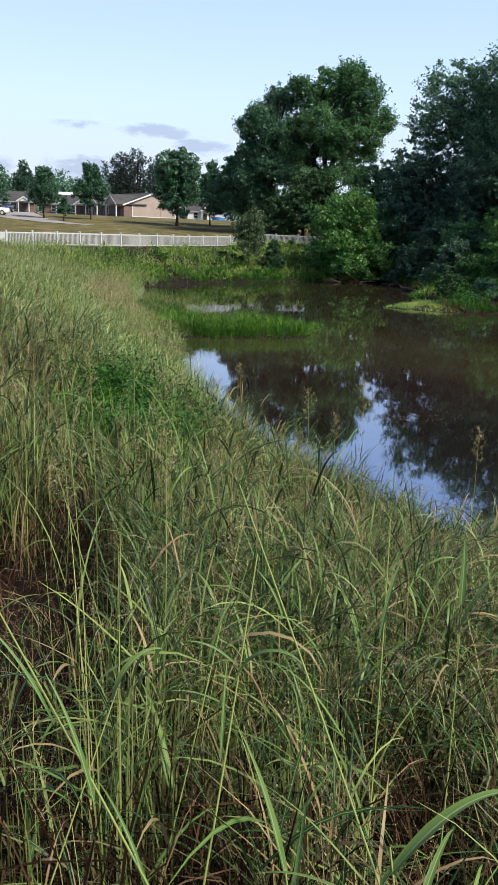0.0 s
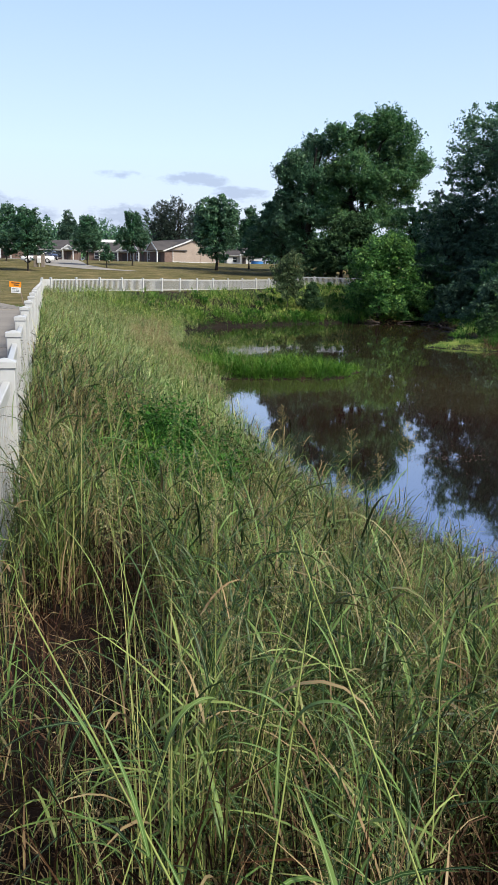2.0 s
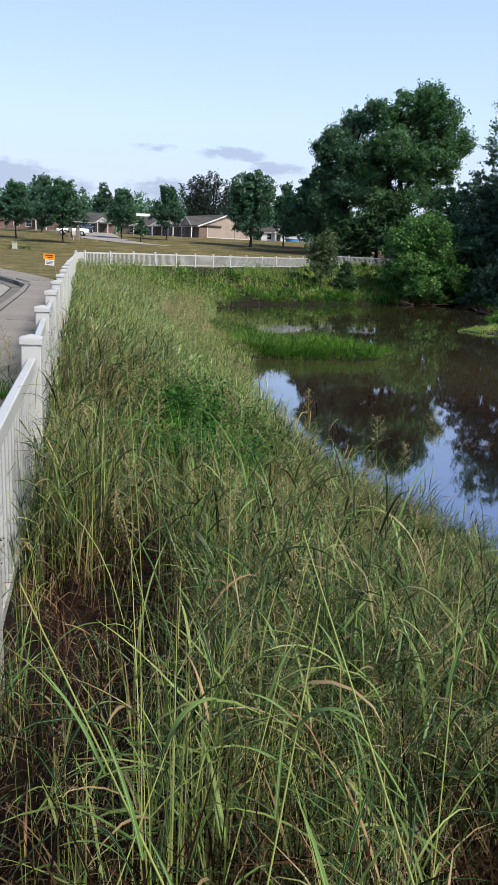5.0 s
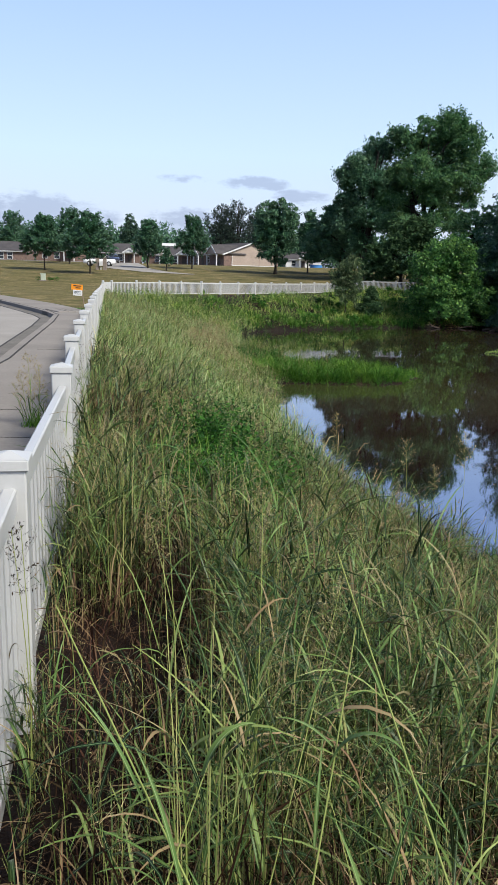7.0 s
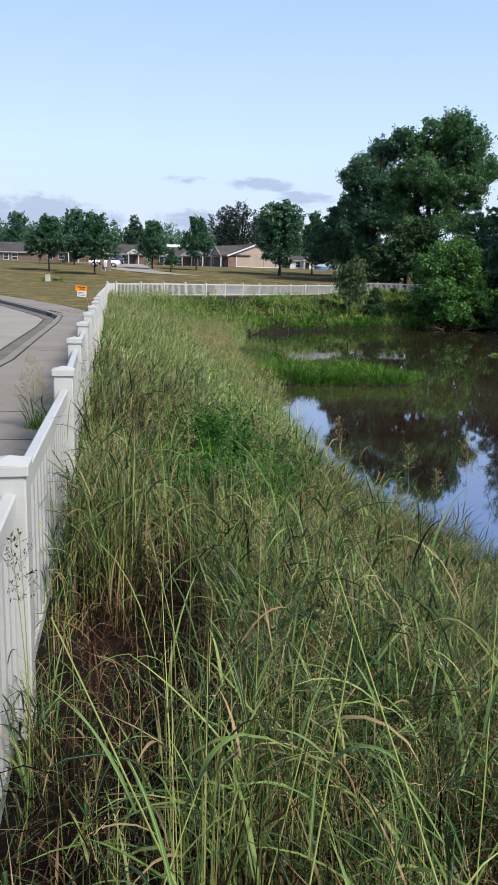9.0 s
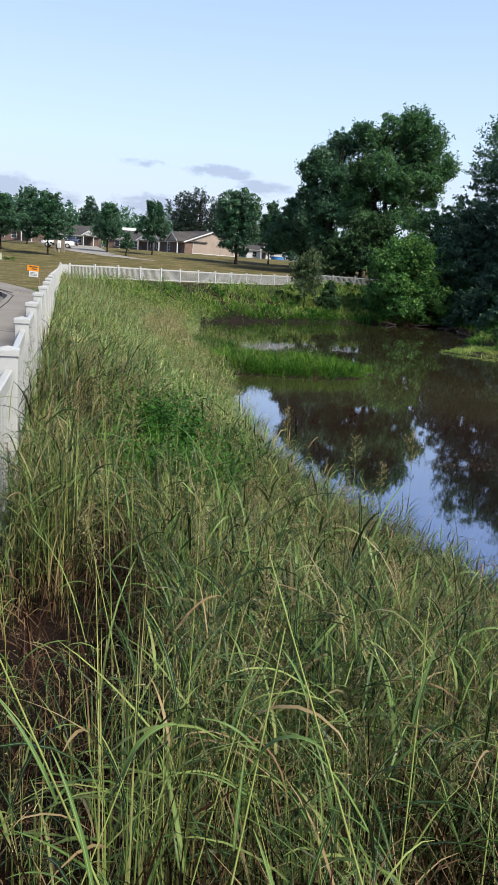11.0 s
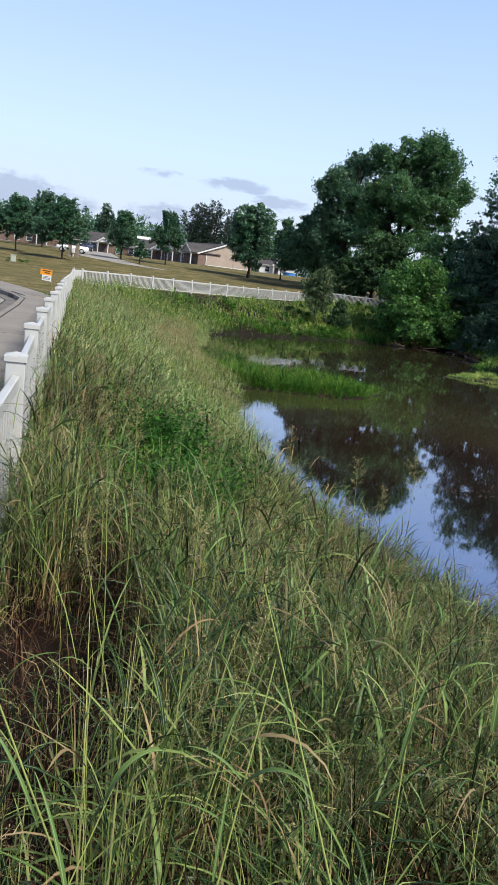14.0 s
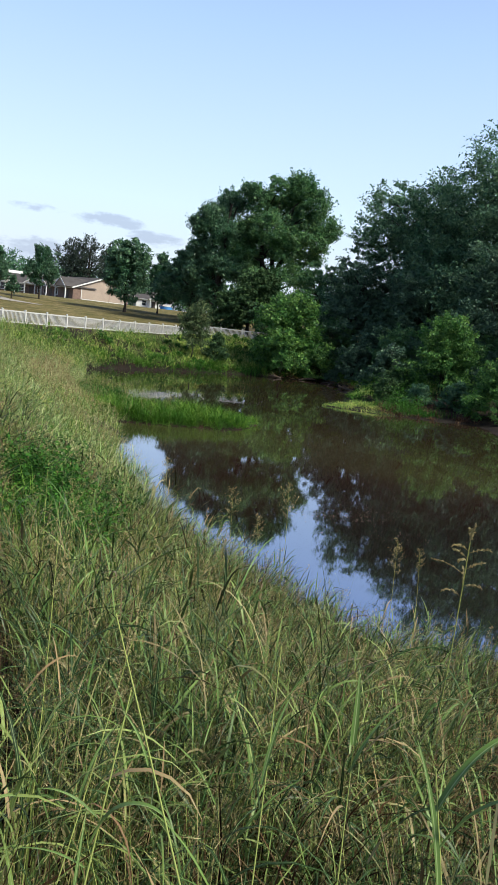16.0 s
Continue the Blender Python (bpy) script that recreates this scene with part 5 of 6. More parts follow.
grass("islet_grass", scatter(rg, 20000, -1.8, 4, 35, 42.5, lambda x, y, z: (z > WATER + 0.02) & (z < WATER + 0.3)), (0.22, 0.5), (0.014, 0.030), (0.4, 0.45), (0.6, 2.4), G_WEED_AND_SHADE, "dark green grass on a small spit behind the first", 2, 123)
tussocks("spit_tufts", scatter(rg, 640, -1.8, 7.6, 29, 34.6, lambda x, y, z: (z > WATER + 0.05) & (z < WATER + 0.32) & (outside(SPIT, x, y) < 0)), 60, 0.22, (0.28, 0.62), (0.016, 0.034), (1.0, 2.8), G_LUSH, "arching green tufts on the low spit in the pond", 138)
grass("spit_grass", scatter(rg, 24000, -1.8, 7.6, 29, 34.6, lambda x, y, z: (z > WATER + 0.02) & (z < WATER + 0.3)), (0.15, 0.45), (0.014, 0.032), (0.6, 0.5), (0.8, 2.8), G_LUSH, "bright green grass on the low spits in the pond", 2, 107)
grass("lawn_grass", scatter(rg, 16000, -75, 34, 36, 165, lambda x, y, z: (z > -0.02) & (outside(RIM, x, y) > 0.1) & (outside(WALK + [(-60, -20)], x, y) > 0.1)), (0.04, 0.11), (0.02, 0.06), (0.5, 0.5), (0.3, 1.4), G_LAWN, "dry yellowish mown field beyond the fence", 2, 108)
grass("lawn_edge_grass", scatter(rg, 90000, -16, -5, 28, 48, lambda x, y, z: (np.abs(outside(WALK + [(-60, -20)], x, y) - 0.12) < 0.22)), (0.08, 0.24), (0.008, 0.02), (0.4, 0.4), (0.4, 1.8), G_WEED_AND_SHADE, "uncut green grass fringing the pavement", 2, 136)
POINT_END = 16.6


def point(x, y, z):
    """The low grassy point of the right shore, thinning out towards the shrubs."""
    return (z > WATER + 0.01) & (z < WATER + 0.4) & (rg.random(x.shape) < np.clip((POINT_END + 1.4 - x) * 0.7, 0, 1) * np.clip(2.4 * patchy(x, y, 0.7, 12) - 0.2, 0.15, 1))


tussocks("point_tufts", scatter(rg, 60, POINT_END + 0.3, POINT_END + 2.8, 41.4, 46, lambda x, y, z: (z > WATER + 0.05) & (z < WATER + 0.6)), 60, 0.22, (0.3, 0.65), (0.016, 0.034), (0.6, 2.2), G_WEED_AND_SHADE, "taller green tufts at the root of the grassy point", 141)
tussocks("brown_tufts", scatter(rg, 60, POINT_END, POINT_END + 6, 41.0, 45, lambda x, y, z: (z > WATER) & (z < WATER + 0.5)), 40, 0.25, (0.2, 0.45), (0.016, 0.034), (1.0, 2.6), G_RUST, "brown dead tufts at the foot of the shrubs", 142)
grass("shore_grass", scatter(rg, 24000, 12.8, 18.0, 40.5, 49, point), (0.07, 0.24), (0.012, 0.03), (0.6, 0.45), (0.3, 1.8), G_FAR, "light green grass along the low right shore", 2, 113)


def edge(x, y, z):
    d = outside(POND, x, y)
    return (d > -0.1) & (d < 1.6) & (x < 7)


rim_stems = scatter(rg, 4200, -1.5, 7, 6.5, 34, edge)
grass("shore_stems", rim_stems, (0.45, 0.95), (0.003, 0.007), (0.0, 0.25), (0.0, 0.8), G_STEM, "thin stems fringing the water's edge", 3, 115)
grass("shore_fringe", scatter(rg, 15000, -1.5, 7, 6.5, 34, edge), (0.3, 0.75), (0.006, 0.014), (0.1, 0.4), (0.3, 1.8), G_LUSH, "green grass fringing the water's edge", 3, 116)
spikelets(rim_stems[:1300] + (0, 0, 0.6), 0.25, 18, 0.005, 0.045, G_HEAD, "shore_seed_heads", "seed heads fringing the water's edge", 122)


# bank outside the camera's view wedge, planted more thinly
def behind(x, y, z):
    return (z > WATER) & (x > fence_x(y) + 0.08) & ~(in_view(x, y) & (y > 0.5)) & (np.hypot(x, y) > 0.7)


grass("rough_grass", scatter(rg, 15000, -1, 9, -8, 9, behind), (0.3, 0.65), (0.016, 0.038), (0.5, 0.4), (0.5, 2.2), G_GREEN, "rough tangled grass on the bank behind", 2, 117, 2, (0.0, 0.2))
grass("rough_grass", scatter(rg, 10000, 0, 34, -12, 18, lambda x, y, z: behind(x, y, z) & ((x > 8.5) | (y < -7))), (0.4, 0.85), (0.03, 0.07), (0.4, 0.4), (0.4, 2.0), G_GREEN, "rough grass on the bank round the pond", 2, 125)
tussocks("rough_tufts", scatter(rg, 520, -1, 9, -8, 9, behind), 40, 0.22, (0.25, 0.6), (0.010, 0.022), (0.8, 2.4), G_GREEN, "thick tufts of grass on the bank behind", 144)
grass("rough_straw", scatter(rg, 6000, -1, 9, -8, 9, behind), (0.2, 0.5), (0.008, 0.02), (0.7, 0.5), (0.5, 2.2), G_DRY_AND_SHADE, "dead grass tangled on the bank behind", 2, 126)


# ---- single plants ----
def on_ground(x, y):
    return float(height(x, y))


def bent(a, b, bow, k=7):
    t = np.linspace(0, 1, k)[:, None]
    return np.asarray(a) * (1 - t) + np.asarray(b) * t + np.sin(t * np.pi) * np.asarray(bow)


def panicle(tip, down, size, r, branches=24, grains=9, stiff=0.5):
    """An open seed head: thin branches with small hanging grains."""
    tip, down = np.asarray(tip, float), np.asarray(down, float)
    paths, spots = [], []
    for i in range(branches):
        t = i / branches
        root = tip + down * size * t
        a = r.uniform(0, 2 * np.pi)
        reach = size * (0.14 + 0.34 * math.sin(2.6 * t)) * r.uniform(0.55, 1.25)
        end = root + np.array([math.cos(a) * reach * 0.62, math.sin(a) * reach * 0.62, reach * r.uniform(0.25, 0.85)])
        p = bent(root, end, (math.cos(a) * reach * 0.1, math.sin(a) * reach * 0.1, reach * 0.10 * stiff), 5)
        paths.append(p)
        for g in range(grains):
            q = p[0] + (p[-1] - p[0]) * (0.35 + 0.65 * g / grains) + r.normal(size=3) * size * 0.024
            spots.append(q - (0, 0, size * 0.012))
    v1, q1 = tube_arrays(np.array(paths), np.full((len(paths), 5), size * 0.0016), 3)
    v2, q2 = leaves_arrays(np.array(spots), size * 0.019, r, 0.0, 2.8, 0.8, False)
    return joined([(v1, q1), (v2, q2)])


def fingered(tip, down, size, r):
    """A stiff seed head: two tiers of long spikes set with grains."""
    tip, down = np.asarray(tip, float), np.asarray(down, float)
    paths, spots = [], []
    for i in range(13):
        t = (0.0, 0.0, 0.0, 0.0, 0.16, 0.2, 0.3, 0.36, 0.5, 0.6, 0.8, 0.85, 1.0)[i]
        a = i * 2.4 + r.uniform(-0.3, 0.3)
        reach = size * (0.30 if t == 0 else 0.46 + 0.2 * t) * r.uniform(0.5, 1.2)
        lift = 0.95 if t == 0 else r.uniform(-0.1, 0.55)
        flat = 0.22 if t == 0 else 0.95
        root = tip + down * size * t
        p = bent(root, root + np.array([math.cos(a) * reach * flat, math.sin(a) * reach * flat, reach * lift]), (0, 0, reach * 0.10), 6)
        paths.append(p)
        for g in range(34):
            u = 0.22 + 0.78 * r.random()
            spots.append(p[0] + (p[-1] - p[0]) * u + np.array([0, 0, reach * 0.10 * math.sin(u * math.pi)]) + r.normal(size=3) * size * 0.010)
    v1, q1 = tube_arrays(np.array(paths), np.full((len(paths), 6), size * 0.004), 4)
    v2, q2 = leaves_arrays(np.array(spots), size * 0.022, r, 0.0, 2.8, 0.0, False)
    return joined([(v1, q1), (v2, q2)])


def seed_stalk(x, y, tip, seed, head=0.24, thick=0.0022, leafs=3, label="", lean=(0.0, 0.0), stiff=0.5, bow=0.03, wide=0.013, heads=None, dense=(30, 8)):
    """A tall grass stalk with its stem, leaves and seed head."""
    r = np.random.default_rng(seed)
    z = on_ground(x, y)
    base = thing("grass_stalk", pose(x, y, z - 0.02), label or "tall green grass stalk with an open seed head", "grass stalk", "seed stalks on the bank")
    top = np.array([lean[0], lean[1], tip - z])
    line = bent((0, 0, 0), top, (bow, -bow, 0), 9)
    put("stem", arrays_mesh("stem", *tube_arrays(line[None], np.linspace(thick, thick * 0.5, 9)[None], 6)), G_STEM, base)
    if head:
        d = line[-2] - line[-1]
        put("seed_head", arrays_mesh("seed_head", *(fingered(line[-1], d / np.linalg.norm(d), head, r) if stiff > 0.8 else panicle(line[-1], d / np.linalg.norm(d), head, r, dense[0], dense[1], stiff))), heads or G_SEED, base)
    for i in range(leafs):
        at = line[2 + i] if i + 2 < 8 else line[4]
        one = np.ones(1)
        me = arrays_mesh("leaf", *blade_arrays(at[None], one * r.uniform(0.22, 0.42), one * wide * r.uniform(0.8, 1.3), one * r.uniform(0, 6.28), one * r.uniform(0.3, 0.7), one * r.uniform(0.8, 2.0), 14, r, 3))
        put("leaf", me, G_BROAD, base)
    return base


# by the water
for i, (x, y, tip, head, ln) in enumerate(((1.17, 5.6, 0.5, 0.26, (0.02, 0)), (1.34, 5.4, 0.36, 0.22, (0.03, 0)), (1.6, 5.6, 0.55, 0.3, (0.02, 0.02)), (0.74, 6.5, 0.52, 0.24, (0, 0)), (1.93, 4.2, 0.56, 0.24, (0.06, 0)), (2.08, 4.2, 0.51, 0.16, (0, 0)), (-0.8, 4.5, 0.72, 0.3, (0.03, 0)), (-0.41, 3.4, 0.74, 0.22, (0, 0.03)))):
    seed_stalk(x - ln[0], y - ln[1], tip, 300 + i, head * 0.88, 0.0022, 2, "", ln)
# on the bank
for i, (x, y, tip, head, ln) in enumerate(((-0.1, 4, 0.55, 0.3, (0.08, 0)), (0.42, 4.2, 0.45, 0.26, (0.05, 0)), (0, 5, 0.6, 0.28, (-0.05, 0)), (0.95, 4.6, 0.3, 0.2, (0.05, 0)), (-0.9, 6.4, 0.7, 0.26, (0, 0)), (0.7, 3.4, 0.42, 0.22, (0.06, 0.02)), (0.25, 3.2, 0.55, 0.2, (0.08, 0)), (1.1, 3, 0.36, 0.2, (0.07, 0)), (1.35, 3.8, 0.28, 0.2, (-0.05, 0)), (0.1, 2.5, 0.58, 0.18, (0.05, 0.05)), (0.62, 2.5, 0.5, 0.18, (0.1, 0)))):
    seed_stalk(x - ln[0], y - ln[1], tip, 308 + i, head * 0.88, 0.0022, 2, "", ln)
seed_stalk(1.76, 3.15, 0.86, 330, 0.26, 0.0042, 2, "stout pale grass stalk with a spreading fingered seed head", (0.06, 0.0), 0.9, 0.01, 0.02)
seed_stalk(-0.62, 1.95, 1.0, 335, 0.2, 0.0020, 1, "dark seeding grass stalk against the fence", (0.02, 0.0), heads=G_DRY_AND_SHADE, dense=(15, 5))
seed_stalk(-0.66, 2.15, 0.92, 336, 0.22, 0.0020, 2, "dark seeding grass stalk against the fence", (-0.03, 0.0), heads=G_DRY_AND_SHADE, dense=(15, 5))
seed_stalk(-0.60, 2.5, 0.80, 337, 0.18, 0.0020, 1, "dark seeding grass stalk against the fence", (-0.05, 0.0), heads=G_DRY_AND_SHADE, dense=(15, 5))


def leaning_stalk(foot, top, thick, head, leaves, label, seed):
    """A stalk from its foot to its top; leaves: (share of the stem, heading, length, width, tilt, curl)."""
    r = np.random.default_rng(seed)
    z = on_ground(*foot)
    base = thing("grass_stalk", pose(foot[0], foot[1], z - 0.02), label, "grass stalk", "leaning stalks by the path")
    line = bent((0, 0, 0), np.array(top) - (foot[0], foot[1], z - 0.02), (0.012, 0.0, 0.015), 11)
    put("stem", arrays_mesh("stem", *tube_arrays(line[None], np.linspace(thick, thick * 0.4, 11)[None], 7)), G_STEM, base)
    for share, heading, length, width, tilt, curl in leaves:
        at = line[0] + (line[-1] - line[0]) * share
        one = np.ones(1)
        put("leaf", arrays_mesh("leaf", *blade_arrays(at[None], one * length, one * width, one * heading, one * tilt, one * curl, 16, r, 3, 0.35)), G_BROAD, base)
    if head:
        d = line[-2] - line[-1]
        put("seed_head", arrays_mesh("seed_head", *panicle(line[-1], d / np.linalg.norm(d), head, r, 30, 8, 0.5)), G_SEED, base)


for i, (foot, top, thick, head, leaves, label) in enumerate((
    ((0.64, 0.11), (0.17, 1.35, 1.15), 0.0034, 0, ((0.86, 2.6, 0.1, 0.008, 0.4, 0.6), (0.62, 0.3, 0.16, 0.01, 0.5, 1.2)), "long leaning yellow-green grass stalk"),
    ((-0.05, 0.71), (0.21, 1.34, 1.01), 0.0032, 0, ((0.8, -0.35, 0.20, 0.024, 0.3, 2.7), (0.77, 3.3, 0.13, 0.007, 0.9, 0.7), (0.83, 3.0, 0.12, 0.007, 0.8, 1.0), (0.7, 1.4, 0.18, 0.009, 0.3, 0.6)), "stout green grass stalk with one broad drooping leaf"),
    ((0.52, 0.46), (-0.32, 1.22, 1.09), 0.0034, 0, ((0.72, 2.4, 0.22, 0.011, 0.35, 0.5), (0.8, 2.7, 0.2, 0.010, 0.5, 0.5), (0.6, 2.2, 0.24, 0.010, 0.5, 0.9)), "stout leaning grass stalk with broad leaves"),
    ((-0.43, 0.57), (-0.05, 1.24, 0.81), 0.0028, 0, ((0.96, 0.5, 0.15, 0.017, 0.3, 1.9), (0.8, 3.6, 0.14, 0.008, 0.6, 1.2)), "low grass plant with broad arching green leaves"),
    ((0.31, 0.10), (0.37, 0.89, 0.72), 0.0036, 0, ((0.97, 0.3, 0.28, 0.028, 0.8, 1.5), (0.9, 2.9, 0.24, 0.018, 0.8, 1.2), (0.85, 0.9, 0.26, 0.018, 0.5, 1.6)), "low grass plant with broad arching green leaves"),
    ((0.22, 0.13), (0.21, 0.92, 0.70), 0.0036, 0, ((0.97, 2.1, 0.22, 0.026, 0.45, 0.5), (0.8, 0.3, 0.26, 0.018, 0.9, 0.9), (0.9, 1.2, 0.2, 0.016, 0.3, 0.7)), "low grass plant with broad arching green leaves"),
    ((0.70, 0.58), (0.78, 1.24, 0.91), 0.0034, 0, ((0.95, 0.2, 0.24, 0.024, 0.5, 1.2), (0.85, 1.8, 0.26, 0.016, 0.3, 0.5), (0.9, -0.9, 0.3, 0.02, 0.4, 1.2)), "bright green grass plant with broad leaves"),
    ((0.56, 1.11), (0.75, 1.58, 0.83), 0.0028, 0, ((0.95, 1.4, 0.16, 0.02, 0.15, 0.2), (0.9, 0.4, 0.2, 0.014, 0.5, 0.8)), "low grass plant with an upright blue-green leaf"),
    ((0.14, 1.18), (-0.24, 1.84, 1.04), 0.0022, 0.13, ((0.6, 1.0, 0.2, 0.01, 0.4, 1.2), (0.45, 3.0, 0.22, 0.01, 0.4, 1.4)), "thin leaning grass stalk with a loose seed head"),
    ((-0.23, 2.57), (-0.35, 2.85, 1.22), 0.0024, 0.16, ((0.6, 1.0, 0.22, 0.011, 0.4, 1.2),), "tall slender grass stalk with a feathery seed head"),
    ((-0.22, 2.87), (-0.26, 3.15, 1.12), 0.0024, 0.16, ((0.6, 2.0, 0.22, 0.011, 0.4, 1.2),), "tall slender grass stalk with a feathery seed head"),
    ((0.33, 0.89), (0.53, 1.51, 1.03), 0.0026, 0, ((0.8, 1.0, 0.2, 0.012, 0.4, 1.2), (0.6, 3.0, 0.24, 0.014, 0.5, 1.4)), "upright green grass stalk with narrow leaves"),
    ((0.01, 1.40), (0.04, 1.93, 1.10), 0.0022, 0.14, ((0.6, 1.0, 0.2, 0.01, 0.4, 1.2),), "thin leaning grass stalk with a loose seed head"),
    ((-0.10, 1.02), (0.24, 1.80, 0.91), 0.0024, 0.16, ((0.7, 1.0, 0.2, 0.012, 0.4, 1.2),), "thin leaning grass stalk with a loose seed head"),
)):
    leaning_stalk(foot, top, thick, head, leaves, label, 400 + i)
# dark seeding stalks along the fence
for i, (x, y, tip, ln) in enumerate(((-1.62, 7.4, 0.95, (-0.03, 0.0)), (-1.50, 7.0, 0.88, (-0.08, 0.0)), (-1.47, 6.7, 0.72, (-0.10, 0.0)), (-1.62, 7.9, 0.86, (0.02, 0.0)), (-1.05, 4.35, 0.66, (-0.06, 0.0)), (-1.30, 5.9, 0.62, (-0.05, 0.0)))):
    seed_stalk(x, y, tip, 420 + i, 0.30, 0.0022, 2, "dark seeding grass stalk leaning on the fence", ln, heads=G_DRY_AND_SHADE, dense=(15, 5))
for i, (dx, tip, head) in enumerate(((0.0, 0.80, 0.34), (-0.10, 0.60, 0.30), (0.10, 0.56, 0.28), (-0.2, 0.46, 0.26), (0.16, 0.40, 0.24), (-0.05, 0.50, 0.26), (0.05, 0.66, 0.28))):
    seed_stalk(-2.33 + dx * 0.4, 8.0 + 0.04 * i, tip, 345 + i, head, 0.0024, 3, "weedy grass stalk growing from a pavement joint", (0.55 * dx, 0.0), heads=G_HEAD)
tuft_at = np.stack([-2.28 + 0.05 * np.random.default_rng(355).normal(size=90), 8.0 + 0.05 * np.random.default_rng(356).normal(size=90), np.full(90, 0.01)], -1)
grass("pavement_tuft", tuft_at, (0.14, 0.36), (0.006, 0.012), (0.3, 0.3), (0.3, 1.4), G_LUSH, "bright green tuft growing from a pavement joint", 5, 357)


def leafy_weed(x, y, wide, tall, count, leaf, seed, label):
    r = np.random.default_rng(seed)
    z = on_ground(x, y)
    base = thing("leafy_weed", pose(x, y, z), label, "weed", "leafy weeds on the bank")
    tips = np.stack([r.normal(size=22) * wide * 0.42, r.normal(size=22) * wide * 0.42, r.uniform(0.55, 1.0, 22) * tall], -1)
    put("stem", arrays_mesh("stem", *tube_arrays(limb_paths(np.zeros((22, 3)) + r.normal(size=(22, 3)) * (0.04, 0.04, 0), tips, r), np.linspace(0.005, 0.002, 6)[None] * np.ones((22, 1)), 5)), G_STEM, base)
    own = r.integers(0, 22, count)
    t = r.uniform(0.35, 1.05, (count, 1))
    c = tips[own] * t + r.normal(size=(count, 3)) * wide * 0.11
    c[:, 2] = np.maximum(c[:, 2], 0.03)
    put("foliage", arrays_mesh("foliage", *leaves_arrays(c, leaf, r, 0.6, 1.9)), G_WEED_AND_SHADE, base)


leafy_weed(-0.46, 7.2, 0.85, 0.82, 20000, 0.018, 350, "dark green leafy weed clump among the grass")
leafy_weed(-0.12, 7.7, 0.66, 0.74, 14000, 0.017, 353, "dark green leafy weed clump among the grass")
leafy_weed(-0.22, 6.0, 0.66, 0.66, 14000, 0.016, 351, "dark green leafy weed clump among the grass")
leafy_weed(-0.75, 6.4, 0.30, 0.50, 2400, 0.022, 352, "low dark green weed clump near the fence")


def reed_bed(x, y, count, tall, seed):
    r = np.random.default_rng(seed)
    base = thing("reed_clump", pose(x, y, WATER - 0.05), "dark green upright reeds at the water's edge", "reeds", "reeds round the pond")
    roots = np.stack([r.normal(size=count) * 0.7, r.normal(size=count) * 0.35, np.zeros(count)], -1)
    put("foliage", arrays_mesh("foliage", *blade_arrays(roots, r.uniform(0.6, 1.0, count) * tall, r.uniform(0.015, 0.03, count), r.uniform(0, 6.28, count), np.abs(r.normal(size=count)) * 0.1, r.uniform(0.0, 0.6, count), 3, r)), G_WEED_AND_SHADE, base, kind="stuff")


r_tuft = np.random.default_rng(358)
tuft_spots = np.stack([-0.30 + 0.34 * r_tuft.normal(size=44), 6.5 + 0.75 * r_tuft.normal(size=44)], -1)
tussocks("weed_tufts", np.concatenate([tuft_spots, height(tuft_spots[:, 0], tuft_spots[:, 1])[:, None]], 1), 70, 0.10, (0.45, 0.85), (0.006, 0.013), (0.8, 2.6), G_LUSH, "lush dark green grass arching round the leafy weeds", 359, 5)
reed_bed(13.0, 66.0, 220, 1.4, 360)
reed_bed(17.2, 44.6, 200, 0.7, 361)
reed_bed(19.6, 42.6, 200, 0.8, 362)


def driftwood(x, y, long, turn, seed):
    r = np.random.default_rng(seed)
    base = thing("driftwood", pose(x, y, max(on_ground(x, y), WATER) + 0.04, 0, 0, turn), "dead brown branch lying on the muddy shore", "driftwood", "dead wood on the shore")
    line = bent((0, 0, 0), (long, 0, 0.1), (0, 0.1 * long, 0.06), 7)
    put("bough", arrays_mesh("bough", *tube_arrays(line[None], np.linspace(0.07, 0.02, 7)[None], 7)), M_DRIFT, base)
    for i in range(3):
        a = line[2 + i]
        e = a + (r.uniform(0.2, 0.5), r.uniform(-0.5, 0.5), r.uniform(0.1, 0.4))
        put("twig", arrays_mesh("twig", *tube_arrays(bent(a, e, (0, 0, 0.04), 5)[None], np.linspace(0.03, 0.008, 5)[None], 5)), M_DRIFT, base)


M_DRIFT = surface("wet_dead_wood", [(0.3, (0.055, 0.038, 0.030)), (0.7, (0.13, 0.095, 0.075))], 3, 40, 0.8, 0.3, 0.004)
M_STAKE = surface("weathered_wood", [(0.3, (0.16, 0.11, 0.085)), (0.7, (0.30, 0.22, 0.17))], 3, 40, 0.8, 0.2, 0.002)
for i, (x, y, long, turn) in enumerate(((17.6, 66.6, 1.8, 10), (19.4, 65.8, 2.4, -30), (19.9, 61.5, 2.0, 70), (20.2, 59.0, 1.6, 120), (19.3, 63.4, 1.4, 30), (15.9, 66.2, 1.2, 160))):
    driftwood(x, y, long, turn, 370 + i)


# dead leaves and broken reed washed up on the mud under the bank trees
rw = np.random.default_rng(390)
wash = scatter(rw, 9000, 15.5, 21.6, 58, 69.5, lambda x, y, z: (z > WATER) & (z < WATER + 0.45) & (patchy(x, y, 1.4, 15) > 0.42)) + (0, 0, 0.03)
put("shore_litter", arrays_mesh("shore_litter", *leaves_arrays(wash, 0.11, rw, 2.5, 2.6)), G_STRAW, label="reddish brown dead leaves washed up on the mud", category="leaf litter", kind="stuff")

# leaf litter drifting on the pond
rl = np.random.default_rng(380)
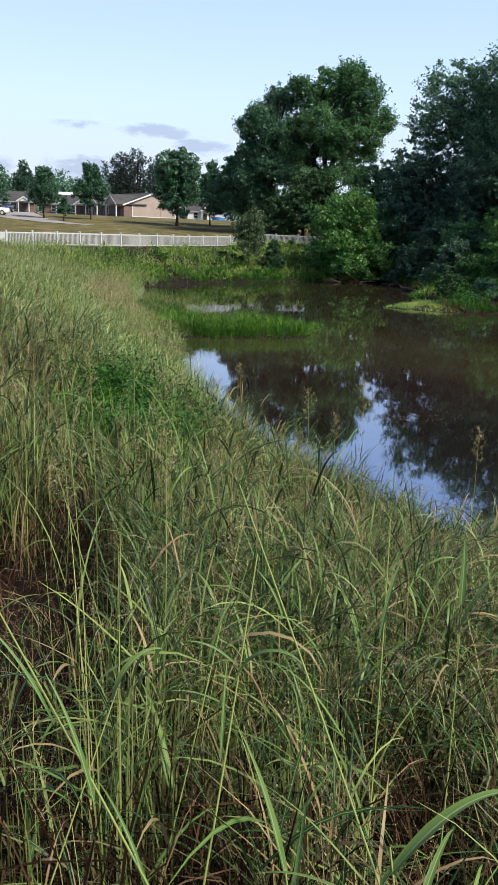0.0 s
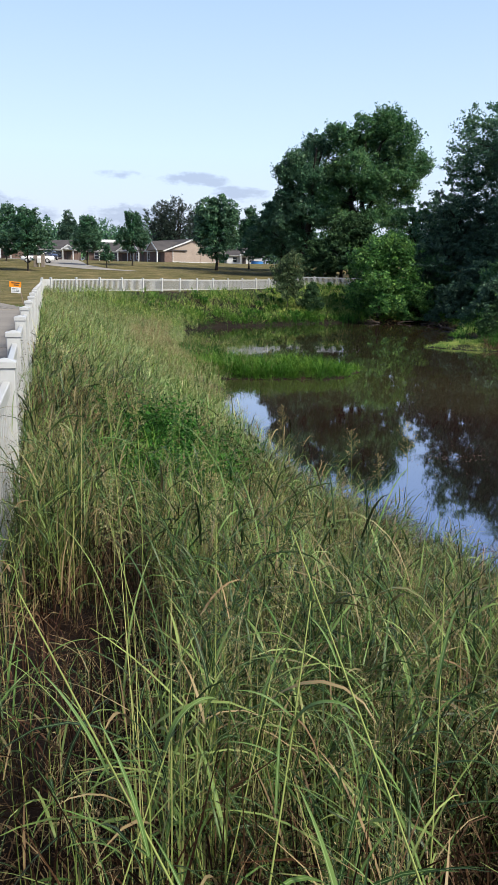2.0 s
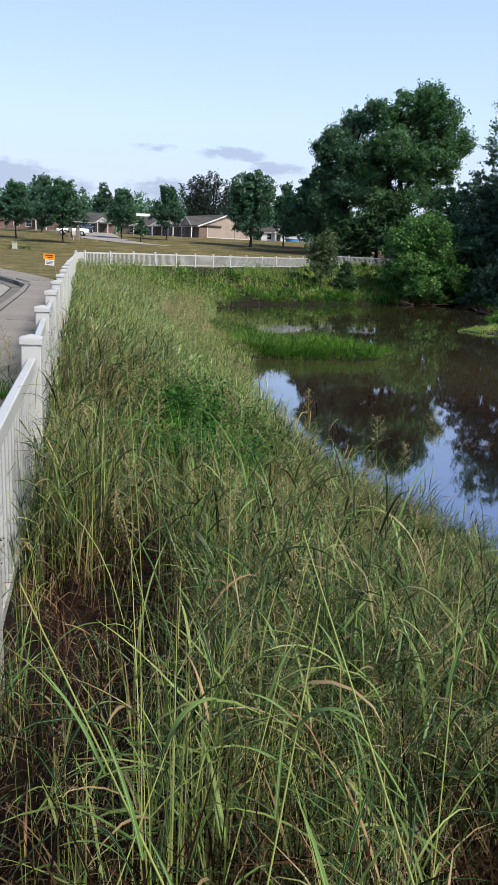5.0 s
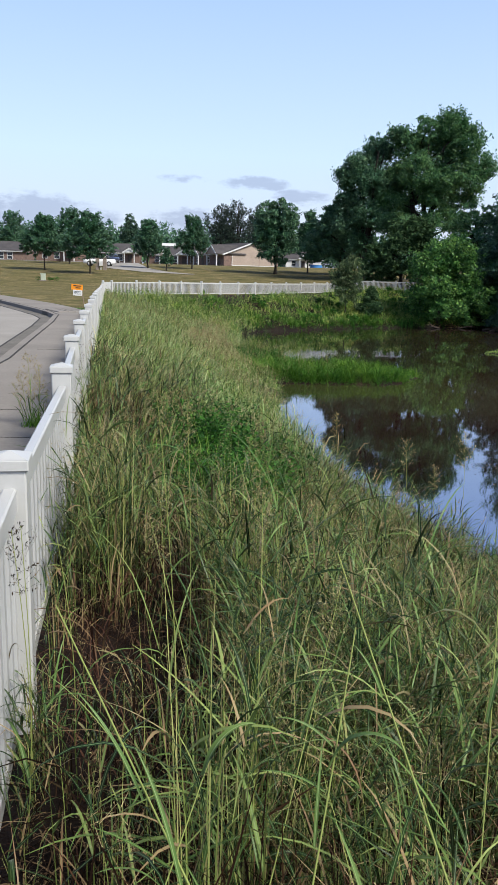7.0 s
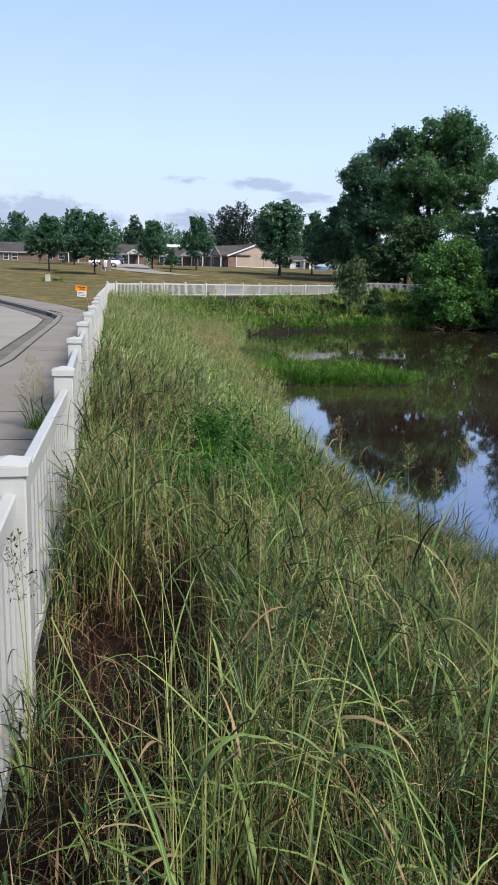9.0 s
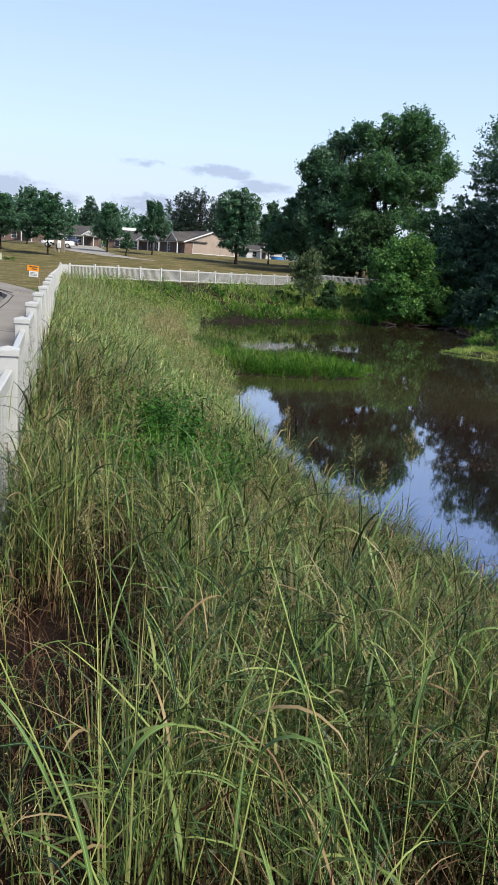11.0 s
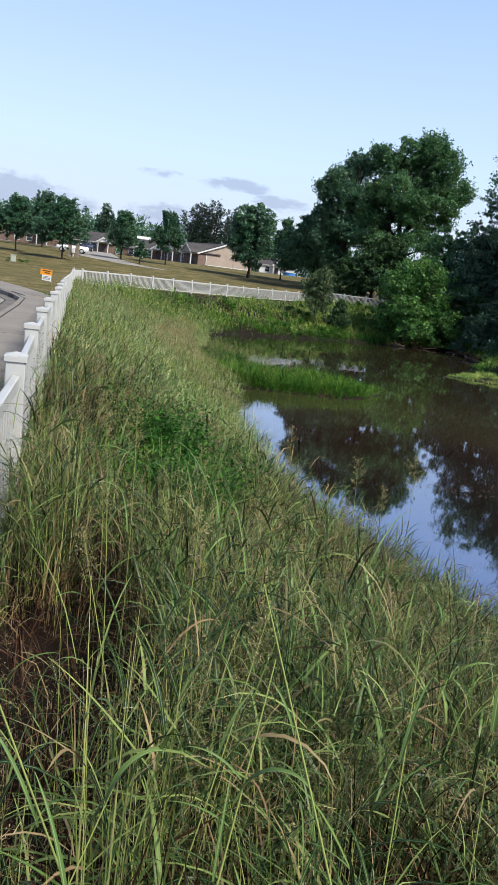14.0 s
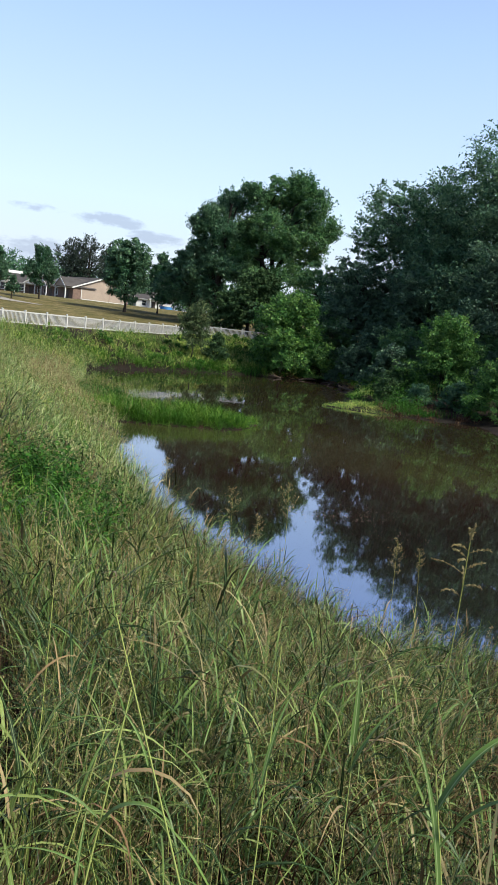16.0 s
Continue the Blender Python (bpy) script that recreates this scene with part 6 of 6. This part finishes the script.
drift = np.concatenate([np.stack([rl.normal(cx, sx, n), rl.normal(cy, sy, n), np.full(n, WATER + 0.008)], -1) for cx, cy, sx, sy, n in ((5.9, 16.6, 0.6, 0.35, 120), (6.8, 17.4, 0.5, 0.5, 90), (6.8, 15.2, 0.6, 0.3, 60))])
drift = drift[outside(POND, drift[:, 0], drift[:, 1]) < -0.3]
put("leaf_litter", arrays_mesh("leaf_litter", *leaves_arrays(drift, 0.022, rl, 6.0, 1.8)), M_DRIFT, label="dark drifting leaf litter on the still water", category="leaf litter", kind="stuff")

# ---- beyond the fence ----
def draped(name, line, half, label, category, mat):
    """A strip laid 3 cm above the ground along a line of (x, y)."""
    p = np.asarray(line, float)
    t = np.linspace(0, len(p) - 1, 60)
    c = np.stack([np.interp(t, np.arange(len(p)), p[:, i]) for i in (0, 1)], -1)
    d = np.gradient(c, axis=0)
    d /= np.linalg.norm(d, axis=1, keepdims=True)
    nrm = np.stack([-d[:, 1], d[:, 0]], -1)
    h = np.interp(t, np.arange(len(p)), half)[:, None]
    cols = [c + nrm * h * s for s in (-1, -0.5, 0, 0.5, 1)]
    v = np.stack([np.concatenate([q, (height(q[:, 0], q[:, 1]) + 0.04)[:, None]], 1) for q in cols], 1).reshape(-1, 3)
    i, j = np.meshgrid(np.arange(59), np.arange(4), indexing="ij")
    o = i * 5 + j
    return put(name, arrays_mesh(name, v, np.stack([o, o + 5, o + 6, o + 1], -1).reshape(-1, 4)), mat, label=label, category=category, kind="structure")


draped("driveway", [(-27, 146), (-22.5, 128), (-17.5, 109.5), (-13, 102.5), (-7.5, 99)], (4.5, 3.8, 2.9, 1.7, 0.6), "pale concrete drive winding between the lawns", "driveway", M_ROAD)
draped("driveway", [(-60, 132), (-42, 131), (-24, 133)], (2.0, 2.0, 2.4), "pale concrete parking strip before the houses", "driveway", M_ROAD)

M_ORANGE = surface("orange_sign_paint", [(0.3, (0.75, 0.24, 0.01)), (0.7, (0.85, 0.30, 0.015))], 3, 40, 0.5, 0.05, 0.001, grain=0.05)
M_SIGNW = surface("white_sign_paint", [(0.3, (0.66, 0.66, 0.64)), (0.7, (0.74, 0.74, 0.72))], 3, 40, 0.5, 0.05, 0.001, grain=0.05)
M_INK = surface("sign_ink", [(0.3, (0.02, 0.02, 0.02)), (0.7, (0.04, 0.03, 0.03))], 3, 40, 0.6, 0.05, 0.001)
sign = thing("notice_sign", pose(-8.55, 38, 0.0, 0, 3, -6), "orange and white notice on a leaning wooden stake", "sign")
part("stake", boxed(0.28, 0.31, -0.01, 0.02, -0.35, 0.62, 0.003, Matrix.Rotation(-0.22, 4, "Y") @ Matrix.Translation((0.06, 0, 0.05))), M_STAKE, sign)
top = part("orange_board", boxed(-0.30, 0.27, -0.03, -0.015, 0.69, 0.95, 0.003), M_ORANGE, sign)
low = part("white_board", boxed(-0.20, 0.25, -0.033, -0.018, 0.42, 0.685, 0.003), M_SIGNW, sign)
for z0, x0, x1 in ((0.86, -0.2, 0.2), (0.77, -0.08, 0.16)):
    part("text_bar", boxed(x0, x1, -0.036, -0.030, z0, z0 + 0.045), M_INK, top)
for z0 in (0.61, 0.55, 0.49):
    part("text_bar", boxed(-0.15, 0.19, -0.038, -0.033, z0, z0 + 0.02), M_INK, low)

drain = thing("storm_drain", pose(-7.95, 31.2, 0.0, 0, 0, 118), "concrete storm drain, its shaded kerb opening a dark block", "storm drain")
part("slab", boxed(-1.1, 1.1, -0.75, 0.1, -0.2, 0.05, 0.015), M_CONCRETE, drain)
# solid ink-dark block in place of the shaded hole in the kerb
part("opening", boxed(-1.75, 0.0, 0.2, 0.46, -0.14, 0.010), M_INK, drain)
for z0 in (-0.62, -0.36):
    part("joint", boxed(-1.0, 1.0, z0, z0 + 0.05, 0.046, 0.056), M_GUTTER, drain)

M_WHITE_CAR = surface("white_car_paint", [(0.3, (0.62, 0.62, 0.62)), (0.7, (0.68, 0.68, 0.68))], 1, 20, 0.25, 0.0, 0.001, 0.6, grain=0.03)
M_DARK_CAR = surface("dark_blue_car_paint", [(0.3, (0.012, 0.014, 0.04)), (0.7, (0.02, 0.022, 0.055))], 1, 20, 0.25, 0.0, 0.001, 0.6, grain=0.03)
M_TYRE = surface("tyre_rubber", [(0.3, (0.012, 0.012, 0.012)), (0.7, (0.022, 0.022, 0.022))], 4, 40, 0.8)
M_RIM = surface("alloy_rim", [(0.3, (0.30, 0.30, 0.31)), (0.7, (0.40, 0.40, 0.41))], 4, 40, 0.35)
M_LAMP = surface("lamp_glass", [(0.3, (0.60, 0.60, 0.58)), (0.7, (0.70, 0.70, 0.68))], 4, 40, 0.2, grain=0.03)


def lofted(rings):
    """A hull through closed rings of equal length."""
    bm = bmesh.new()
    vs = [[bm.verts.new(p) for p in ring] for ring in rings]
    for a, c in zip(vs, vs[1:]):
        for i in range(len(a)):
            j = (i + 1) % len(a)
            bm.faces.new((a[i], a[j], c[j], c[i]))
    bm.faces.new(vs[0][::-1])
    bm.faces.new(vs[-1])
    return bm


def car(x, y, turn, paint, label):
    c = thing("car", pose(x, y, on_ground(x, y) + 0.05, 0, 0, turn), label, "car", "cars parked by the houses")

    def ring(px, w, z0, z1):
        return [(px, -w, z0), (px, -w * 1.02, (z0 + z1) / 2), (px, -w * 0.93, z1), (px, w * 0.93, z1), (px, w * 1.02, (z0 + z1) / 2), (px, w, z0)]
    bm = lofted([ring(px, w, z0, z1) for px, w, z0, z1 in ((-2.25, 0.68, 0.38, 0.72), (-2.15, 0.82, 0.28, 0.86), (-1.3, 0.88, 0.24, 0.94), (0.0, 0.9, 0.24, 0.96), (1.3, 0.88, 0.24, 0.98), (2.1, 0.84, 0.28, 0.96), (2.22, 0.7, 0.4, 0.8))])
    part("body", bm, paint, c, smooth=True)
    bm = lofted([ring(px, w, 0.93, z1) for px, w, z1 in ((-1.25, 0.76, 0.96), (-0.45, 0.7, 1.40), (0.2, 0.7, 1.47), (1.1, 0.7, 1.42), (1.85, 0.74, 0.99))])
    part("cabin_glass", bm, M_GLASS, c, smooth=True)
    bm = lofted([ring(px, w, z0, z1) for px, w, z0, z1 in ((-0.55, 0.66, 1.385, 1.41), (0.2, 0.69, 1.45, 1.49), (1.15, 0.67, 1.40, 1.435))])
    part("roof", bm, paint, c, smooth=True)
    for px in (-1.4, 1.35):
        for s in (-1, 1):
            bm = bmesh.new()
            bmesh.ops.create_cone(bm, cap_ends=True, segments=20, radius1=0.33, radius2=0.33, depth=0.22, matrix=pose(px, s * 0.82, 0.32, 90))
            t = part("wheel", bm, M_TYRE, c)
            bm = bmesh.new()
            bmesh.ops.create_cone(bm, cap_ends=True, segments=16, radius1=0.21, radius2=0.19, depth=0.24, matrix=pose(px, s * 0.825, 0.32, 90))
            part("rim", bm, M_RIM, t)
    for s in (-1, 1):
        part("headlight", boxed(-2.24, -2.1, s * 0.6 - 0.16, s * 0.6 + 0.16, 0.62, 0.76, 0.02), M_LAMP, c)


car(-21.9, 112.4, 4, M_WHITE_CAR, "white saloon car parked on the drive")
car(-22.6, 125.0, 84, M_DARK_CAR, "dark blue car parked before a bungalow")

M_PIER = surface("pier_brick", [(0.3, (0.15, 0.125, 0.105)), (0.7, (0.24, 0.20, 0.17))], 3, 12, 0.9, 0.5, 0.01)
for px in (-20.5, -19.55):
    pier = thing("brick_pier", pose(px, 103.6, on_ground(px, 103.6)), "brick mailbox pier with a pale lamp on top", "pier", "brick piers by the drive")
    part("shaft", boxed(-0.22, 0.22, -0.22, 0.22, -0.3, 1.55, 0.01), M_PIER, pier)
    part("coping", boxed(-0.26, 0.26, -0.26, 0.26, 1.55, 1.62, 0.015), M_CONCRETE, pier)
    bm = bmesh.new()
    bmesh.ops.create_uvsphere(bm, u_segments=12, v_segments=8, radius=0.13)
    bmesh.ops.translate(bm, vec=(0, 0, 1.73), verts=bm.verts)
    part("lamp_globe", bm, M_LAMP, pier, "pale glass globe", smooth=True)
box_at = (-20.02, 103.4)
letter = thing("mailbox", pose(*box_at, on_ground(*box_at)), "white metal mailbox on a short post", "mailbox")
part("post", boxed(-0.05, 0.05, -0.05, 0.05, -0.3, 0.55, 0.005), M_TRIM, letter)
part("box", boxed(-0.22, 0.22, -0.2, 0.2, 0.5, 1.15, 0.04), M_TRIM, letter)

ux, uy = -21.5, 80.5
util = thing("utility_box", pose(ux, uy, on_ground(ux, uy)), "pale green utility box on the lawn", "utility box")
M_UTIL = surface("utility_paint", [(0.3, (0.34, 0.38, 0.30)), (0.7, (0.42, 0.46, 0.37))], 2, 30, 0.6, grain=0.08)
part("pad", boxed(-0.32, 0.32, -0.3, 0.3, -0.2, 0.05, 0.01), M_CONCRETE, util)
part("cabinet", boxed(-0.22, 0.22, -0.2, 0.2, 0.05, 0.66, 0.02), M_UTIL, util)
part("lid", boxed(-0.25, 0.25, -0.23, 0.23, 0.66, 0.72, 0.015), M_UTIL, util)
weeds("utility_weeds", np.array([(ux + dx, uy + dy, on_ground(ux + dx, uy + dy)) for dx, dy in ((0.6, 0.1), (0.95, -0.1), (1.3, 0.1), (-0.55, 0.2))]), 0.28, 0.4, 0.035, 320, G_WEED_AND_SHADE, "uncut green weeds round the utility box", 145)

lp = thing("lamp_post", pose(0.9, 139.0, on_ground(0.9, 139.0)), "short garden lamp post by the gable wall", "lamp post")
part("pole", boxed(-0.04, 0.04, -0.04, 0.04, -0.2, 2.0, 0.01), M_STAKE, lp)
part("lantern", boxed(-0.13, 0.13, -0.13, 0.13, 2.0, 2.35, 0.03), M_LAMP, lp)

M_BLUE = surface("blue_pool_liner", [(0.3, (0.03, 0.14, 0.38)), (0.7, (0.045, 0.19, 0.46))], 1, 20, 0.5, grain=0.06)
bm = bmesh.new()
bmesh.ops.create_cone(bm, cap_ends=True, segments=32, radius1=1.3, radius2=1.3, depth=1.1)
bmesh.ops.translate(bm, vec=(0, 0, 0.45), verts=bm.verts)
pool = thing("garden_pool", pose(13.2, 168, on_ground(13.2, 168)), "round blue above-ground garden pool", "pool")
part("wall", bm, M_BLUE, pool)
bm = bmesh.new()
bmesh.ops.create_cone(bm, cap_ends=True, segments=32, radius1=1.37, radius2=1.37, depth=0.09)
bmesh.ops.translate(bm, vec=(0, 0, 1.02), verts=bm.verts)
part("rim", bm, M_TRIM, pool)
